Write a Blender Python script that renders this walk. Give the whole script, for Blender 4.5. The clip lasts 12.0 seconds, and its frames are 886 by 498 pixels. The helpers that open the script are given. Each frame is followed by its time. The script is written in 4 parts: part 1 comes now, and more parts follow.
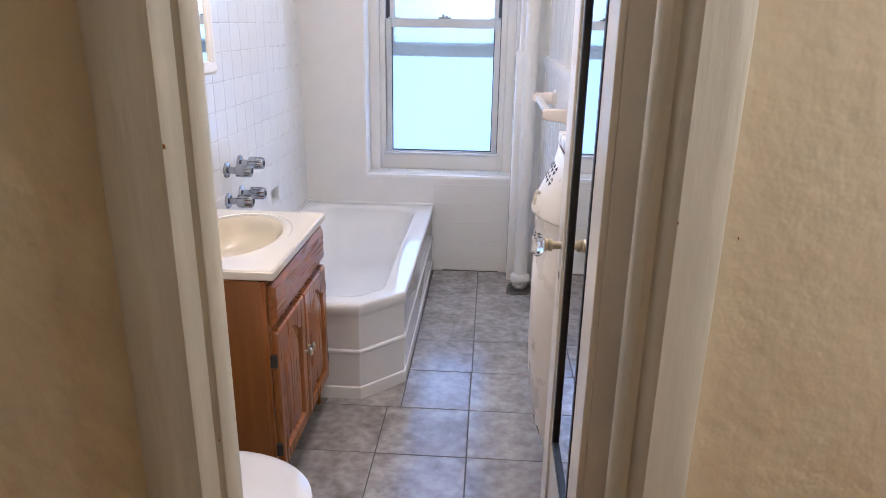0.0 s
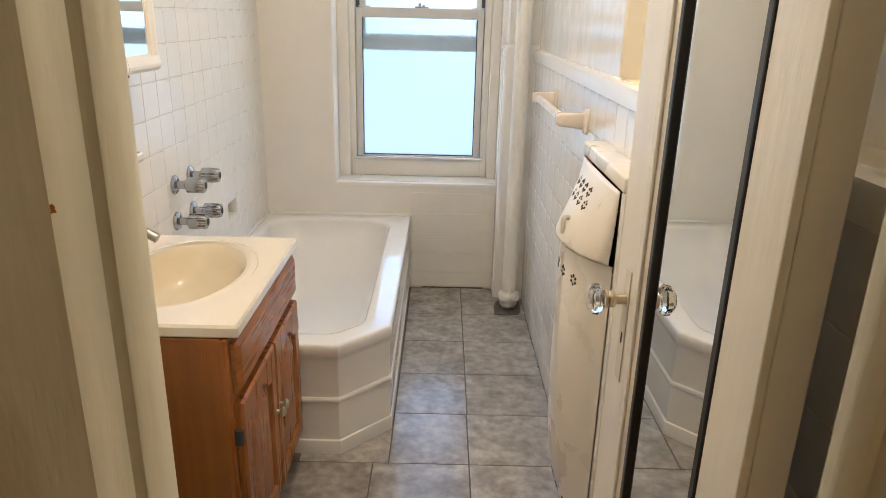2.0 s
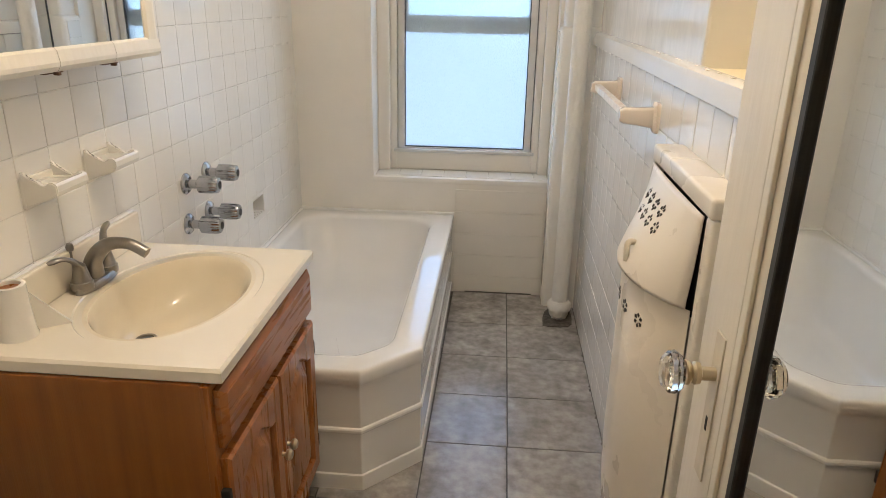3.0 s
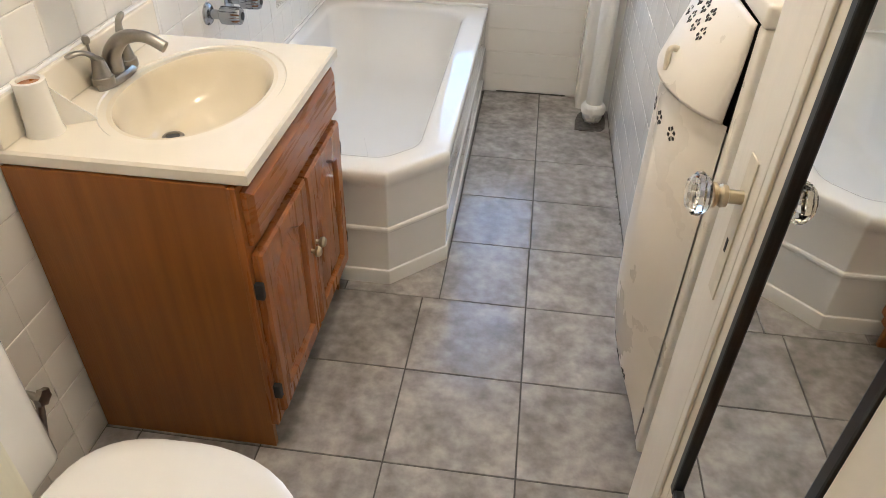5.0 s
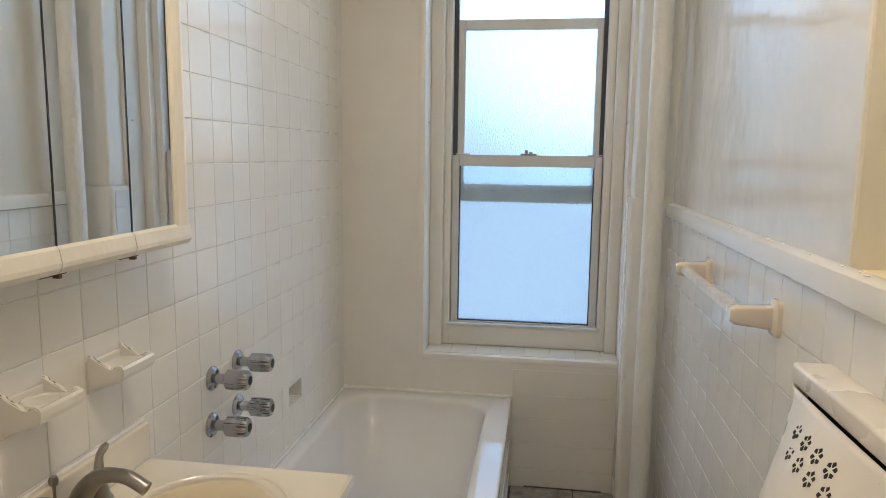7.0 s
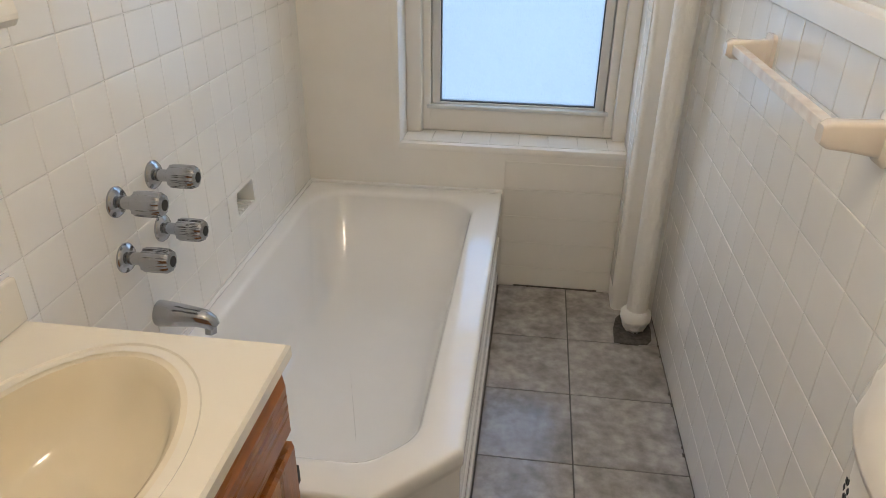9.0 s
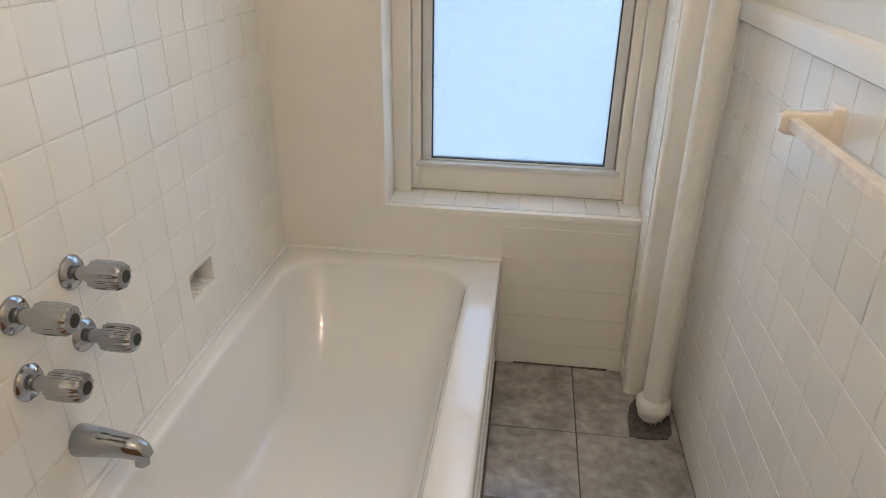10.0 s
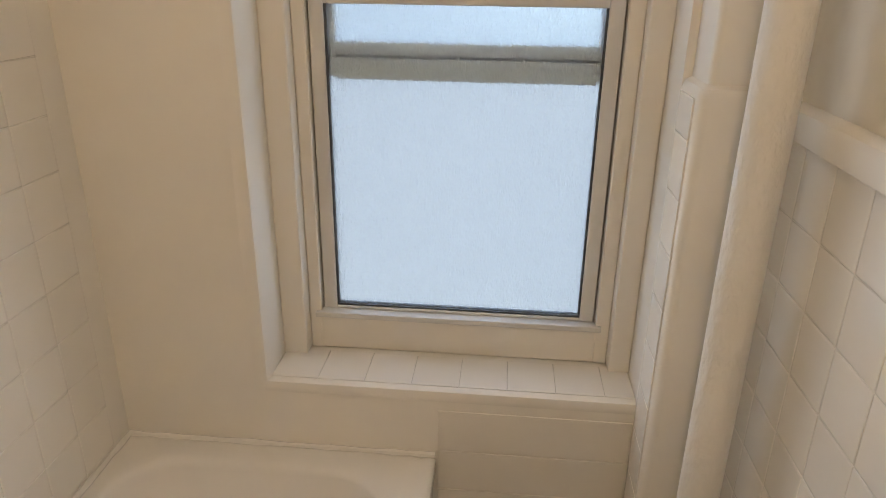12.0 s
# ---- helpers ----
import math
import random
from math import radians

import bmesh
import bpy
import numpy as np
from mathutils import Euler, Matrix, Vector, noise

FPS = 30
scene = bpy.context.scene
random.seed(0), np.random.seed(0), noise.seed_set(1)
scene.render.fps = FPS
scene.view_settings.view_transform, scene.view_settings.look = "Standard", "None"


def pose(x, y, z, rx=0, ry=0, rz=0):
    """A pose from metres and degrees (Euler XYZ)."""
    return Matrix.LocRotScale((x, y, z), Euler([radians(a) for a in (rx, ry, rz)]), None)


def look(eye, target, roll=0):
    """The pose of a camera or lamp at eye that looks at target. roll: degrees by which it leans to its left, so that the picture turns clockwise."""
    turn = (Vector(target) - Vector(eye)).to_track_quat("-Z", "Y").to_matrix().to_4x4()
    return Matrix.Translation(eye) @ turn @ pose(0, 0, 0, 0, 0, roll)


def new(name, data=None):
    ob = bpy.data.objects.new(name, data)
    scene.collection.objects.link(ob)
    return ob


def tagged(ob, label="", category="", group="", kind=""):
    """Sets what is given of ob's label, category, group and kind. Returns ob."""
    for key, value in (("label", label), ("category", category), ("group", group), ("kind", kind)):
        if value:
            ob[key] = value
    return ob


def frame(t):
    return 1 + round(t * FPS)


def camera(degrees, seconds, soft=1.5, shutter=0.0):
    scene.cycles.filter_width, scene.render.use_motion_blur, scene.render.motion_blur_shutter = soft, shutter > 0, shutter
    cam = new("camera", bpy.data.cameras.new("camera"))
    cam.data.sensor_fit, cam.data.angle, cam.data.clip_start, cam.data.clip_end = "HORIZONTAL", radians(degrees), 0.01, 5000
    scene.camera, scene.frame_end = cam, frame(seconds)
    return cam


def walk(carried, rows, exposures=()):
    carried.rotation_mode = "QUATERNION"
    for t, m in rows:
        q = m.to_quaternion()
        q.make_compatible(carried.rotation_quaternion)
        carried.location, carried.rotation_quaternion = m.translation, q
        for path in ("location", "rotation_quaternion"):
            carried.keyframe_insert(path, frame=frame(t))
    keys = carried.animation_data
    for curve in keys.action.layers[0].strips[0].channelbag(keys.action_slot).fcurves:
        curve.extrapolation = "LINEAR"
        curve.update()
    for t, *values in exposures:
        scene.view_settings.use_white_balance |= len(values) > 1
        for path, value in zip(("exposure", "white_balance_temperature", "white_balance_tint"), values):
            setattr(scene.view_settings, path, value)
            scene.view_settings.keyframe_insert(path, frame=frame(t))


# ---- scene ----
cam = camera(65.6, 12.0, soft=0.75)
PATH = [
    (0, (0.605, 0.379, 1.438), (0.485, 2.273, 0.807), 0.9),
    (0.5, (0.551, 0.437, 1.438), (0.536, 2.335, 0.806), 1.4),
    (1, (0.524, 0.484, 1.449), (0.516, 2.381, 0.816), 1.6),
    (1.5, (0.488, 0.612, 1.429), (0.483, 2.51, 0.798), 1.4),
    (2, (0.455, 0.785, 1.412), (0.464, 2.679, 0.77), 1.4),
    (2.5, (0.475, 0.954, 1.397), (0.469, 2.85, 0.76), 1.2),
    (3, (0.491, 1.096, 1.396), (0.348, 2.969, 0.709), 1.1),
    (3.4, (0.485, 1.1, 1.377), (0.301, 2.82, 0.375), 1.7),
    (3.5, (0.496, 1.083, 1.379), (0.304, 2.745, 0.283), 1.0),
    (3.7, (0.485, 1.105, 1.385), (0.311, 2.659, 0.139), 1.9),
    (5.3, (0.502, 1.138, 1.412), (0.297, 2.748, 0.243), 1.2),
    (5.5, (0.489, 1.163, 1.416), (0.266, 2.854, 0.372), 1.0),
    (6, (0.492, 1.221, 1.427), (0.186, 3.1, 0.816), 0.6),
    (6.5, (0.455, 1.314, 1.44), (0.139, 3.266, 1.134), 0.6),
    (6.7, (0.431, 1.359, 1.451), (0.132, 3.318, 1.182), 0.6),
    (8.3, (0.379, 1.613, 1.392), (0.123, 3.498, 0.775), 0.3),
    (8.5, (0.385, 1.694, 1.411), (0.149, 3.52, 0.629), 0.4),
    (9, (0.388, 1.867, 1.43), (0.159, 3.622, 0.499), 0.6),
    (9.5, (0.388, 2.004, 1.424), (0.184, 3.763, 0.494), 0.7),
    (10, (0.357, 2.203, 1.435), (0.136, 3.995, 0.577), 0.9),
    (10.5, (0.364, 2.362, 1.432), (0.179, 4.181, 0.622), 0.6),
    (11, (0.436, 2.573, 1.458), (0.261, 4.398, 0.66), 0.9),
    (11.5, (0.439, 2.771, 1.446), (0.266, 4.594, 0.643), 1.0),
    (12, (0.425, 2.982, 1.462), (0.259, 4.829, 0.713), 0.8),
]
walk(cam, [(t, look(eye, target, roll)) for t, eye, target, roll in PATH],
     [(0.0, 4.15, 5150, 22), (0.6, 4.1, 5650, 11), (1.2, 4.05, 5900, 11), (2.0, 4.0, 6350, 13), (3.0, 3.75, 6400, 13), (3.5, 4.1, 6500, 17), (5.3, 4.2, 5700, 10),
      (6.0, 3.7, 5600, 8), (6.5, 3.3, 6050, 9), (8.5, 3.5, 6250, 12), (10.0, 3.6, 6500, 13), (12.0, 3.32, 7900, 18)])

# ---- world, sun, lamps ----
world = bpy.data.worlds.new("world")
scene.world = world
world.use_nodes = True
wn, wl = world.node_tree.nodes, world.node_tree.links
sky = wn.new("ShaderNodeTexSky")
sky.sky_type, sky.sun_disc = "NISHITA", False
sky.dust_density = 2.0
sky.sun_elevation, sky.sun_rotation = radians(40), radians(96)
wl.new(sky.outputs[0], wn["Background"].inputs[0])
wn["Background"].inputs[1].default_value = 0.15


def lamp(name, kind, energy, color, m, size):
    data = bpy.data.lights.new(name, kind)
    data.energy, data.color = energy, color
    if kind == "SUN":
        data.angle = size
    elif kind == "AREA":
        data.shape = "RECTANGLE"
        data.size, data.size_y = size
    else:
        data.shadow_soft_size = size
    ob = new(name, data)
    ob.matrix_world = m
    return ob


lamp("sun", "SUN", 2.0, (1, 0.95, 0.88), look((9.4, 3.0, 8.4), (0, 4, 0)), radians(0.5))
lamp("bathroom_bulb", "POINT", 1.7, (1, 0.82, 0.60), pose(0.34, 2.25, 2.42), 0.07)
# Area lamp added just outside the panes to strengthen the sky's light.
lamp("window_daylight", "AREA", 1.0, (0.90, 0.96, 1.0), look((0.33, 4.66, 1.45), (0.33, 3.0, 1.45)), (0.86, 2.0))
lamp("hall_bulb", "POINT", 1.7, (1, 0.89, 0.70), pose(2.0, 0.75, 1.9), 0.08)


# ---- materials ----
def material(name, color, rough=0.5, metal=0.0, spread=0.06, scale=6.0, bump=0.0, bump_scale=80.0, coat=0.0,
             second=None, second_scale=3.0, second_amount=0.5, per_object=0.0, stretch=(1, 1, 1), spec=0.5):
    """A surface with variation at two scales: broad tone and fine relief."""
    m = bpy.data.materials.new(name)
    m.use_nodes = True
    n, l = m.node_tree.nodes, m.node_tree.links
    b = n["Principled BSDF"]
    co = n.new("ShaderNodeTexCoord")
    mp = n.new("ShaderNodeMapping")
    mp.inputs["Scale"].default_value = stretch
    l.new(co.outputs["Object"], mp.inputs[0])
    geo = n.new("ShaderNodeNewGeometry")
    src = mp.outputs[0]
    if per_object:
        info = n.new("ShaderNodeObjectInfo")
        add = n.new("ShaderNodeVectorMath")
        add.operation = "MULTIPLY_ADD"
        comb = n.new("ShaderNodeCombineXYZ")
        for k in range(3):
            l.new(info.outputs["Random"], comb.inputs[k])
        l.new(comb.outputs[0], add.inputs[0])
        add.inputs[1].default_value = (37, 53, 71)
        l.new(mp.outputs[0], add.inputs[2])
        src = add.outputs[0]
    t1 = n.new("ShaderNodeTexNoise")
    t1.inputs["Scale"].default_value, t1.inputs["Detail"].default_value = scale, 6
    l.new(src, t1.inputs["Vector"])
    ramp = n.new("ShaderNodeMapRange")
    ramp.inputs["From Min"].default_value, ramp.inputs["From Max"].default_value = 0.3, 0.7
    ramp.inputs["To Min"].default_value, ramp.inputs["To Max"].default_value = 1 - spread, 1 + spread
    l.new(t1.outputs["Fac"], ramp.inputs["Value"])
    mix = n.new("ShaderNodeMix")
    mix.data_type, mix.blend_type = "RGBA", "MIX"
    mix.inputs[6].default_value = (*color, 1)
    mix.inputs[7].default_value = (*(second or color), 1)
    t2 = n.new("ShaderNodeTexNoise")
    t2.inputs["Scale"].default_value, t2.inputs["Detail"].default_value = second_scale, 4
    l.new(src, t2.inputs["Vector"])
    r2 = n.new("ShaderNodeMapRange")
    r2.inputs["From Min"].default_value, r2.inputs["From Max"].default_value = 0.38, 0.66
    r2.inputs["To Max"].default_value = second_amount
    l.new(t2.outputs["Fac"], r2.inputs["Value"])
    l.new(r2.outputs[0], mix.inputs[0])
    mul = n.new("ShaderNodeVectorMath")
    mul.operation = "SCALE"
    l.new(mix.outputs[2], mul.inputs[0])
    tone = ramp.outputs[0]
    if per_object:
        var = n.new("ShaderNodeMapRange")
        var.inputs["To Min"].default_value, var.inputs["To Max"].default_value = 1 - per_object, 1 + per_object
        l.new(info.outputs["Random"], var.inputs["Value"])
        both = n.new("ShaderNodeMath")
        both.operation = "MULTIPLY"
        l.new(ramp.outputs[0], both.inputs[0])
        l.new(var.outputs[0], both.inputs[1])
        tone = both.outputs[0]
    l.new(tone, mul.inputs["Scale"])
    l.new(mul.outputs[0], b.inputs["Base Color"])
    b.inputs["Metallic"].default_value = metal
    b.inputs["Specular IOR Level"].default_value = spec
    rr = n.new("ShaderNodeMapRange")
    rr.inputs["To Min"].default_value, rr.inputs["To Max"].default_value = max(0.02, rough * 0.8), min(1, rough * 1.2)
    l.new(t1.outputs["Fac"], rr.inputs["Value"])
    l.new(rr.outputs[0], b.inputs["Roughness"])
    b.inputs["Coat Weight"].default_value = coat
    b.inputs["Coat Roughness"].default_value = 0.08
    if bump:
        t3 = n.new("ShaderNodeTexNoise")
        t3.inputs["Scale"].default_value, t3.inputs["Detail"].default_value = bump_scale, 3
        l.new(src, t3.inputs["Vector"])
        bp = n.new("ShaderNodeBump")
        bp.inputs["Strength"].default_value, bp.inputs["Distance"].default_value = 1.0, bump
        l.new(t3.outputs["Fac"], bp.inputs["Height"])
        l.new(bp.outputs[0], b.inputs["Normal"])
    return m


WHITE = (0.80, 0.785, 0.75)
m_tile = material("glazed_white_tile", (0.83, 0.81, 0.765), 0.16, spread=0.015, bump=0.0005, bump_scale=11, per_object=0.012)
m_grout = material("painted_grout", (0.76, 0.735, 0.68), 0.45, spread=0.08, scale=20)
m_wall = material("gloss_white_wall_paint", (0.80, 0.775, 0.725), 0.33, spread=0.02, bump=0.0014, bump_scale=7)
m_plaster = material("cream_plaster_paint", (0.79, 0.76, 0.69), 0.15, spread=0.03, scale=3, bump=0.006, bump_scale=6, stretch=(1, 1, 0.9))
# Cream paint with the lamp's warm glow in the alcove mixed into its colour.
m_alcove = material("alcove_lamplit_cream", (0.78, 0.70, 0.52), 0.4, spread=0.03, bump=0.003, bump_scale=12)
m_hall = material("rough_hall_plaster", (0.74, 0.66, 0.47), 0.75, spread=0.05, scale=4, bump=0.006, bump_scale=17,
                  second=(0.70, 0.60, 0.42), second_scale=9, second_amount=0.5)
m_trim = material("painted_wood_trim", (0.66, 0.645, 0.55), 0.38, spread=0.04, scale=5, bump=0.0015, bump_scale=14, stretch=(4, 4, 0.6))
m_door = material("cream_door_paint", (0.80, 0.755, 0.66), 0.35, spread=0.03, bump=0.001, bump_scale=18, stretch=(3, 3, 0.6))
m_ceil = material("ceiling_paint", (0.8, 0.79, 0.76), 0.7, spread=0.02)
m_floor = material("grey_stone_floor_tile", (0.41, 0.382, 0.36), 0.17, spread=0.24, scale=30, second=(0.245, 0.226, 0.212), second_scale=11,
                   second_amount=0.85, per_object=0.07, bump=0.0008, bump_scale=30)
m_fgrout = material("dark_floor_grout", (0.10, 0.09, 0.085), 0.8, spread=0.15, scale=30)
m_tub = material("white_enamel", (0.82, 0.81, 0.79), 0.06, spread=0.012, coat=0.4)
m_oak = material("stained_oak", (0.31, 0.108, 0.017), 0.34, spread=0.16, scale=14, second=(0.19, 0.064, 0.010), second_scale=7,
                 second_amount=0.6, stretch=(6, 6, 0.3), bump=0.0005, bump_scale=60)
m_oakd = material("stained_oak_front", (0.36, 0.122, 0.021), 0.28, spread=0.13, scale=12, second=(0.19, 0.060, 0.015), second_scale=7,
                  second_amount=0.5, stretch=(5, 5, 0.35), bump=0.0005, bump_scale=60)
m_oakh = material("stained_oak_drawer", (0.36, 0.122, 0.021), 0.28, spread=0.08, scale=12, second=(0.27, 0.088, 0.017), second_scale=7,
                  second_amount=0.5, stretch=(6, 0.35, 6), bump=0.0005, bump_scale=60)
m_rust = material("rusty_steel", (0.17, 0.10, 0.06), 0.6, metal=0.6, spread=0.4, scale=60)
m_bone = material("bone_cultured_marble", (0.80, 0.745, 0.635), 0.16, spread=0.015, coat=0.3)
m_basin = material("bone_basin", (0.77, 0.69, 0.54), 0.14, spread=0.02, coat=0.3)
m_chrome = material("chrome", (0.42, 0.43, 0.45), 0.11, metal=1.0, spread=0.05)
m_nickel = material("brushed_nickel", (0.33, 0.31, 0.285), 0.30, metal=1.0, spread=0.1, scale=30)
# Near-black: hinge metal and kick board, also shade painted into holes and the hamper gap.
m_dark = material("near_black", (0.03, 0.028, 0.025), 0.8, spread=0.2)
m_black = material("black_mirror_frame", (0.018, 0.02, 0.024), 0.3, spread=0.2)
m_hamper = material("cream_enamelled_steel", (0.80, 0.75, 0.665), 0.28, spread=0.02, bump=0.0006, bump_scale=30)
m_alu = material("white_aluminium", (0.66, 0.665, 0.66), 0.4, spread=0.04, scale=12)
# Sash aluminium made greyer: the shade on the outer rail is in its colour.
m_rail_shaded = material("shaded_aluminium", (0.58, 0.61, 0.63), 0.45, spread=0.08)
m_track = material("dark_window_track", (0.06, 0.07, 0.085), 0.5, spread=0.2)
m_brass = material("aged_brass", (0.56, 0.48, 0.34), 0.3, metal=1.0, spread=0.12, scale=30)
m_paint_metal = material("painted_metal", (0.70, 0.64, 0.52), 0.4, spread=0.1, scale=30)
m_ceramic = material("cream_ceramic", (0.79, 0.71, 0.625), 0.14, spread=0.01, coat=0.3)
m_ceramic_white = material("white_ceramic", (0.81, 0.785, 0.73), 0.14, spread=0.01, coat=0.3)
m_bar = material("worn_towel_bar", (0.80, 0.75, 0.68), 0.35, spread=0.08, scale=25, second=(0.62, 0.49, 0.40), second_scale=30, bump=0.001, bump_scale=60)
m_pipe = material("thick_pipe_paint", WHITE, 0.32, spread=0.03, bump=0.008, bump_scale=42, stretch=(1, 1, 0.6))
m_mortar = material("dark_mortar", (0.10, 0.09, 0.08), 0.9, spread=0.4, scale=60, bump=0.006, bump_scale=60)
m_siding = material("blue_grey_siding", (0.12, 0.15, 0.185), 0.7, spread=0.08)
m_roof = material("roof_shingle", (0.10, 0.12, 0.12), 0.9, spread=0.2)
m_ground = material("yard_ground", (0.12, 0.13, 0.08), 0.95, spread=0.3)


def clear_glass(name, color, rough, ior, bump=0.0):
    m = bpy.data.materials.new(name)
    m.use_nodes = True
    n, l = m.node_tree.nodes, m.node_tree.links
    b = n["Principled BSDF"]
    b.inputs["Base Color"].default_value = (*color, 1)
    b.inputs["Roughness"].default_value = rough
    b.inputs["IOR"].default_value = ior
    b.inputs["Transmission Weight"].default_value = 1
    if bump:
        co = n.new("ShaderNodeTexCoord")
        t = n.new("ShaderNodeTexNoise")
        t.inputs["Scale"].default_value = 160
        mp = n.new("ShaderNodeMapping")
        mp.inputs["Scale"].default_value = (1.6, 1, 0.6)
        l.new(co.outputs["Object"], mp.inputs[0])
        l.new(mp.outputs[0], t.inputs["Vector"])
        bp = n.new("ShaderNodeBump")
        bp.inputs["Distance"].default_value = bump
        l.new(t.outputs["Fac"], bp.inputs["Height"])
        l.new(bp.outputs[0], b.inputs["Normal"])
    return m


m_frost = clear_glass("frosted_pane", (0.80, 0.90, 0.97), 0.34, 1.25, 0.004)
# Dark tint that dims the view of the added window lamp.
m_dimmer = clear_glass("lamp_dimming_pane", (0.235, 0.275, 0.315), 0.05, 1.05)
m_knob = clear_glass("cut_glass", (0.98, 0.98, 0.97), 0.03, 1.5)
m_mirror = bpy.data.materials.new("mirror_silver")
m_mirror.use_nodes = True
mb = m_mirror.node_tree.nodes["Principled BSDF"]
mb.inputs["Base Color"].default_value = (0.86, 0.875, 0.865, 1)
mb.inputs["Metallic"].default_value, mb.inputs["Roughness"].default_value = 1.0, 0.015


# ---- building helpers ----
def mesh_from(name, bm, mat, smooth=False):
    me = bpy.data.meshes.new(name)
    bmesh.ops.recalc_face_normals(bm, faces=bm.faces)
    bm.to_mesh(me)
    bm.free()
    me.materials.append(mat)
    if smooth:
        me.polygons.foreach_set("use_smooth", [True] * len(me.polygons))
        me.set_sharp_from_angle(angle=radians(38 if smooth is True else smooth))
    return me


def part(name, bm, mat, parent, label="", smooth=False):
    ob = new(name, mesh_from(name, bm, mat, smooth))
    if parent is not None:
        ob.parent = parent
        ob.matrix_parent_inverse = parent.matrix_world.inverted()
    if label:
        tagged(ob, label)
    return ob


def thing(name, place, label, category, group="", kind=""):
    ob = new(name)
    ob.empty_display_size = 0.05
    ob.location = place
    ob.matrix_world = Matrix.Translation(place)
    return tagged(ob, label, category, group, kind)


def setting(name, bm, mat, label, category, smooth=False):
    return tagged(part(name, bm, mat, None, smooth=smooth), label, category, kind="structure")


def box(bm, x0, x1, y0, y1, z0, z1, bevel=0.0, seg=2):
    r = bmesh.ops.create_cube(bm, size=1, matrix=Matrix.Translation(((x0 + x1) / 2, (y0 + y1) / 2, (z0 + z1) / 2))
                              @ Matrix.Diagonal((x1 - x0, y1 - y0, z1 - z0, 1)))
    if bevel:
        edges = {e for v in r["verts"] for e in v.link_edges}
        bmesh.ops.bevel(bm, geom=list(edges), offset=bevel, segments=seg, profile=0.5, affect="EDGES")
    return bm


def boxes(rows, bevel=0.0, seg=2):
    bm = bmesh.new()
    for r in rows:
        box(bm, *r, bevel=bevel, seg=seg)
    return bm


def loft(bm, loops, closed=True, cap_start=False, cap_end=False):
    rings = [[bm.verts.new(p) for p in loop] for loop in loops]
    for a, b in zip(rings, rings[1:]):
        n = len(a)
        for i in range(n if closed else n - 1):
            j = (i + 1) % n
            bm.faces.new((a[i], a[j], b[j], b[i]))
    if cap_start:
        bm.faces.new(rings[0][::-1])
    if cap_end:
        bm.faces.new(rings[-1])
    return bm


def lathe(bm, profile, base, axis, n=24, wave=0.0, teeth=0):
    """profile: rows of (distance along the axis, radius)."""
    q = Vector((0, 0, 1)).rotation_difference(Vector(axis)).to_matrix()
    loops = []
    for d, r in profile:
        ring = []
        for i in range(n):
            a = 2 * math.pi * i / n
            rr = r * (1 + wave * math.cos(teeth * a)) if teeth else r
            ring.append(Vector(base) + q @ Vector((rr * math.cos(a), rr * math.sin(a), d)))
        loops.append(ring)
    return loft(bm, loops, cap_start=True, cap_end=True)


def tube(bm, path, radii, n=14, flat=1.0):
    pts = [Vector(p) for p in path]
    loops = []
    for i, p in enumerate(pts):
        d = (pts[min(i + 1, len(pts) - 1)] - pts[max(i - 1, 0)]).normalized()
        side = d.cross(Vector((0, 0, 1)))
        side = side.normalized() if side.length > 1e-4 else Vector((1, 0, 0))
        up = side.cross(d)
        r = radii[i] if isinstance(radii, (list, tuple)) else radii
        loops.append([p + r * (math.cos(2 * math.pi * k / n) * side + flat * math.sin(2 * math.pi * k / n) * up) for k in range(n)])
    return loft(bm, loops, cap_start=True, cap_end=True)


def spline(points, n=8):
    out = []
    p = [Vector(q) for q in points]
    p = [2 * p[0] - p[1]] + p + [2 * p[-1] - p[-2]]
    for i in range(1, len(p) - 2):
        for k in range(n):
            t = k / n
            a, b, c, d = p[i - 1:i + 3]
            out.append(0.5 * (2 * b + (c - a) * t + (2 * a - 5 * b + 4 * c - d) * t * t + (3 * b - a - 3 * c + d) * t ** 3))
    out.append(p[-2])
    return out


def rounded(corners, radius, n=6):
    """A closed outline with rounded corners, the same count of points at each corner."""
    out = []
    m = len(corners)
    for i in range(m):
        p, a, b = Vector(corners[i]), Vector(corners[i - 1]), Vector(corners[(i + 1) % m])
        r = radius[i] if isinstance(radius, (list, tuple)) else radius
        u, v = (a - p).normalized(), (b - p).normalized()
        half = math.acos(max(-1, min(1, u.dot(v)))) / 2
        t = r / math.tan(half)
        c = p + (u + v).normalized() * (r / math.sin(half))
        s, e = p + u * t - c, p + v * t - c
        ang = math.atan2(s.x * e.y - s.y * e.x, s.dot(e))
        for k in range(n + 1):
            f = ang * k / n
            out.append((c.x + s.x * math.cos(f) - s.y * math.sin(f), c.y + s.x * math.sin(f) + s.y * math.cos(f)))
    return out


def inset(corners, d):
    """The outline moved inwards by d on each side (corners run anticlockwise)."""
    m = len(corners)
    ds = d if isinstance(d, (list, tuple)) else [d] * m
    lines = []
    for i in range(m):
        p, q = Vector(corners[i]), Vector(corners[(i + 1) % m])
        t = (q - p).normalized()
        lines.append((p + Vector((-t.y, t.x)) * ds[i], t))
    out = []
    for i in range(m):
        (p, t), (q, s) = lines[i - 1], lines[i]
        k = ((q - p).x * s.y - (q - p).y * s.x) / (t.x * s.y - t.y * s.x)
        out.append(tuple(p + t * k))
    return out


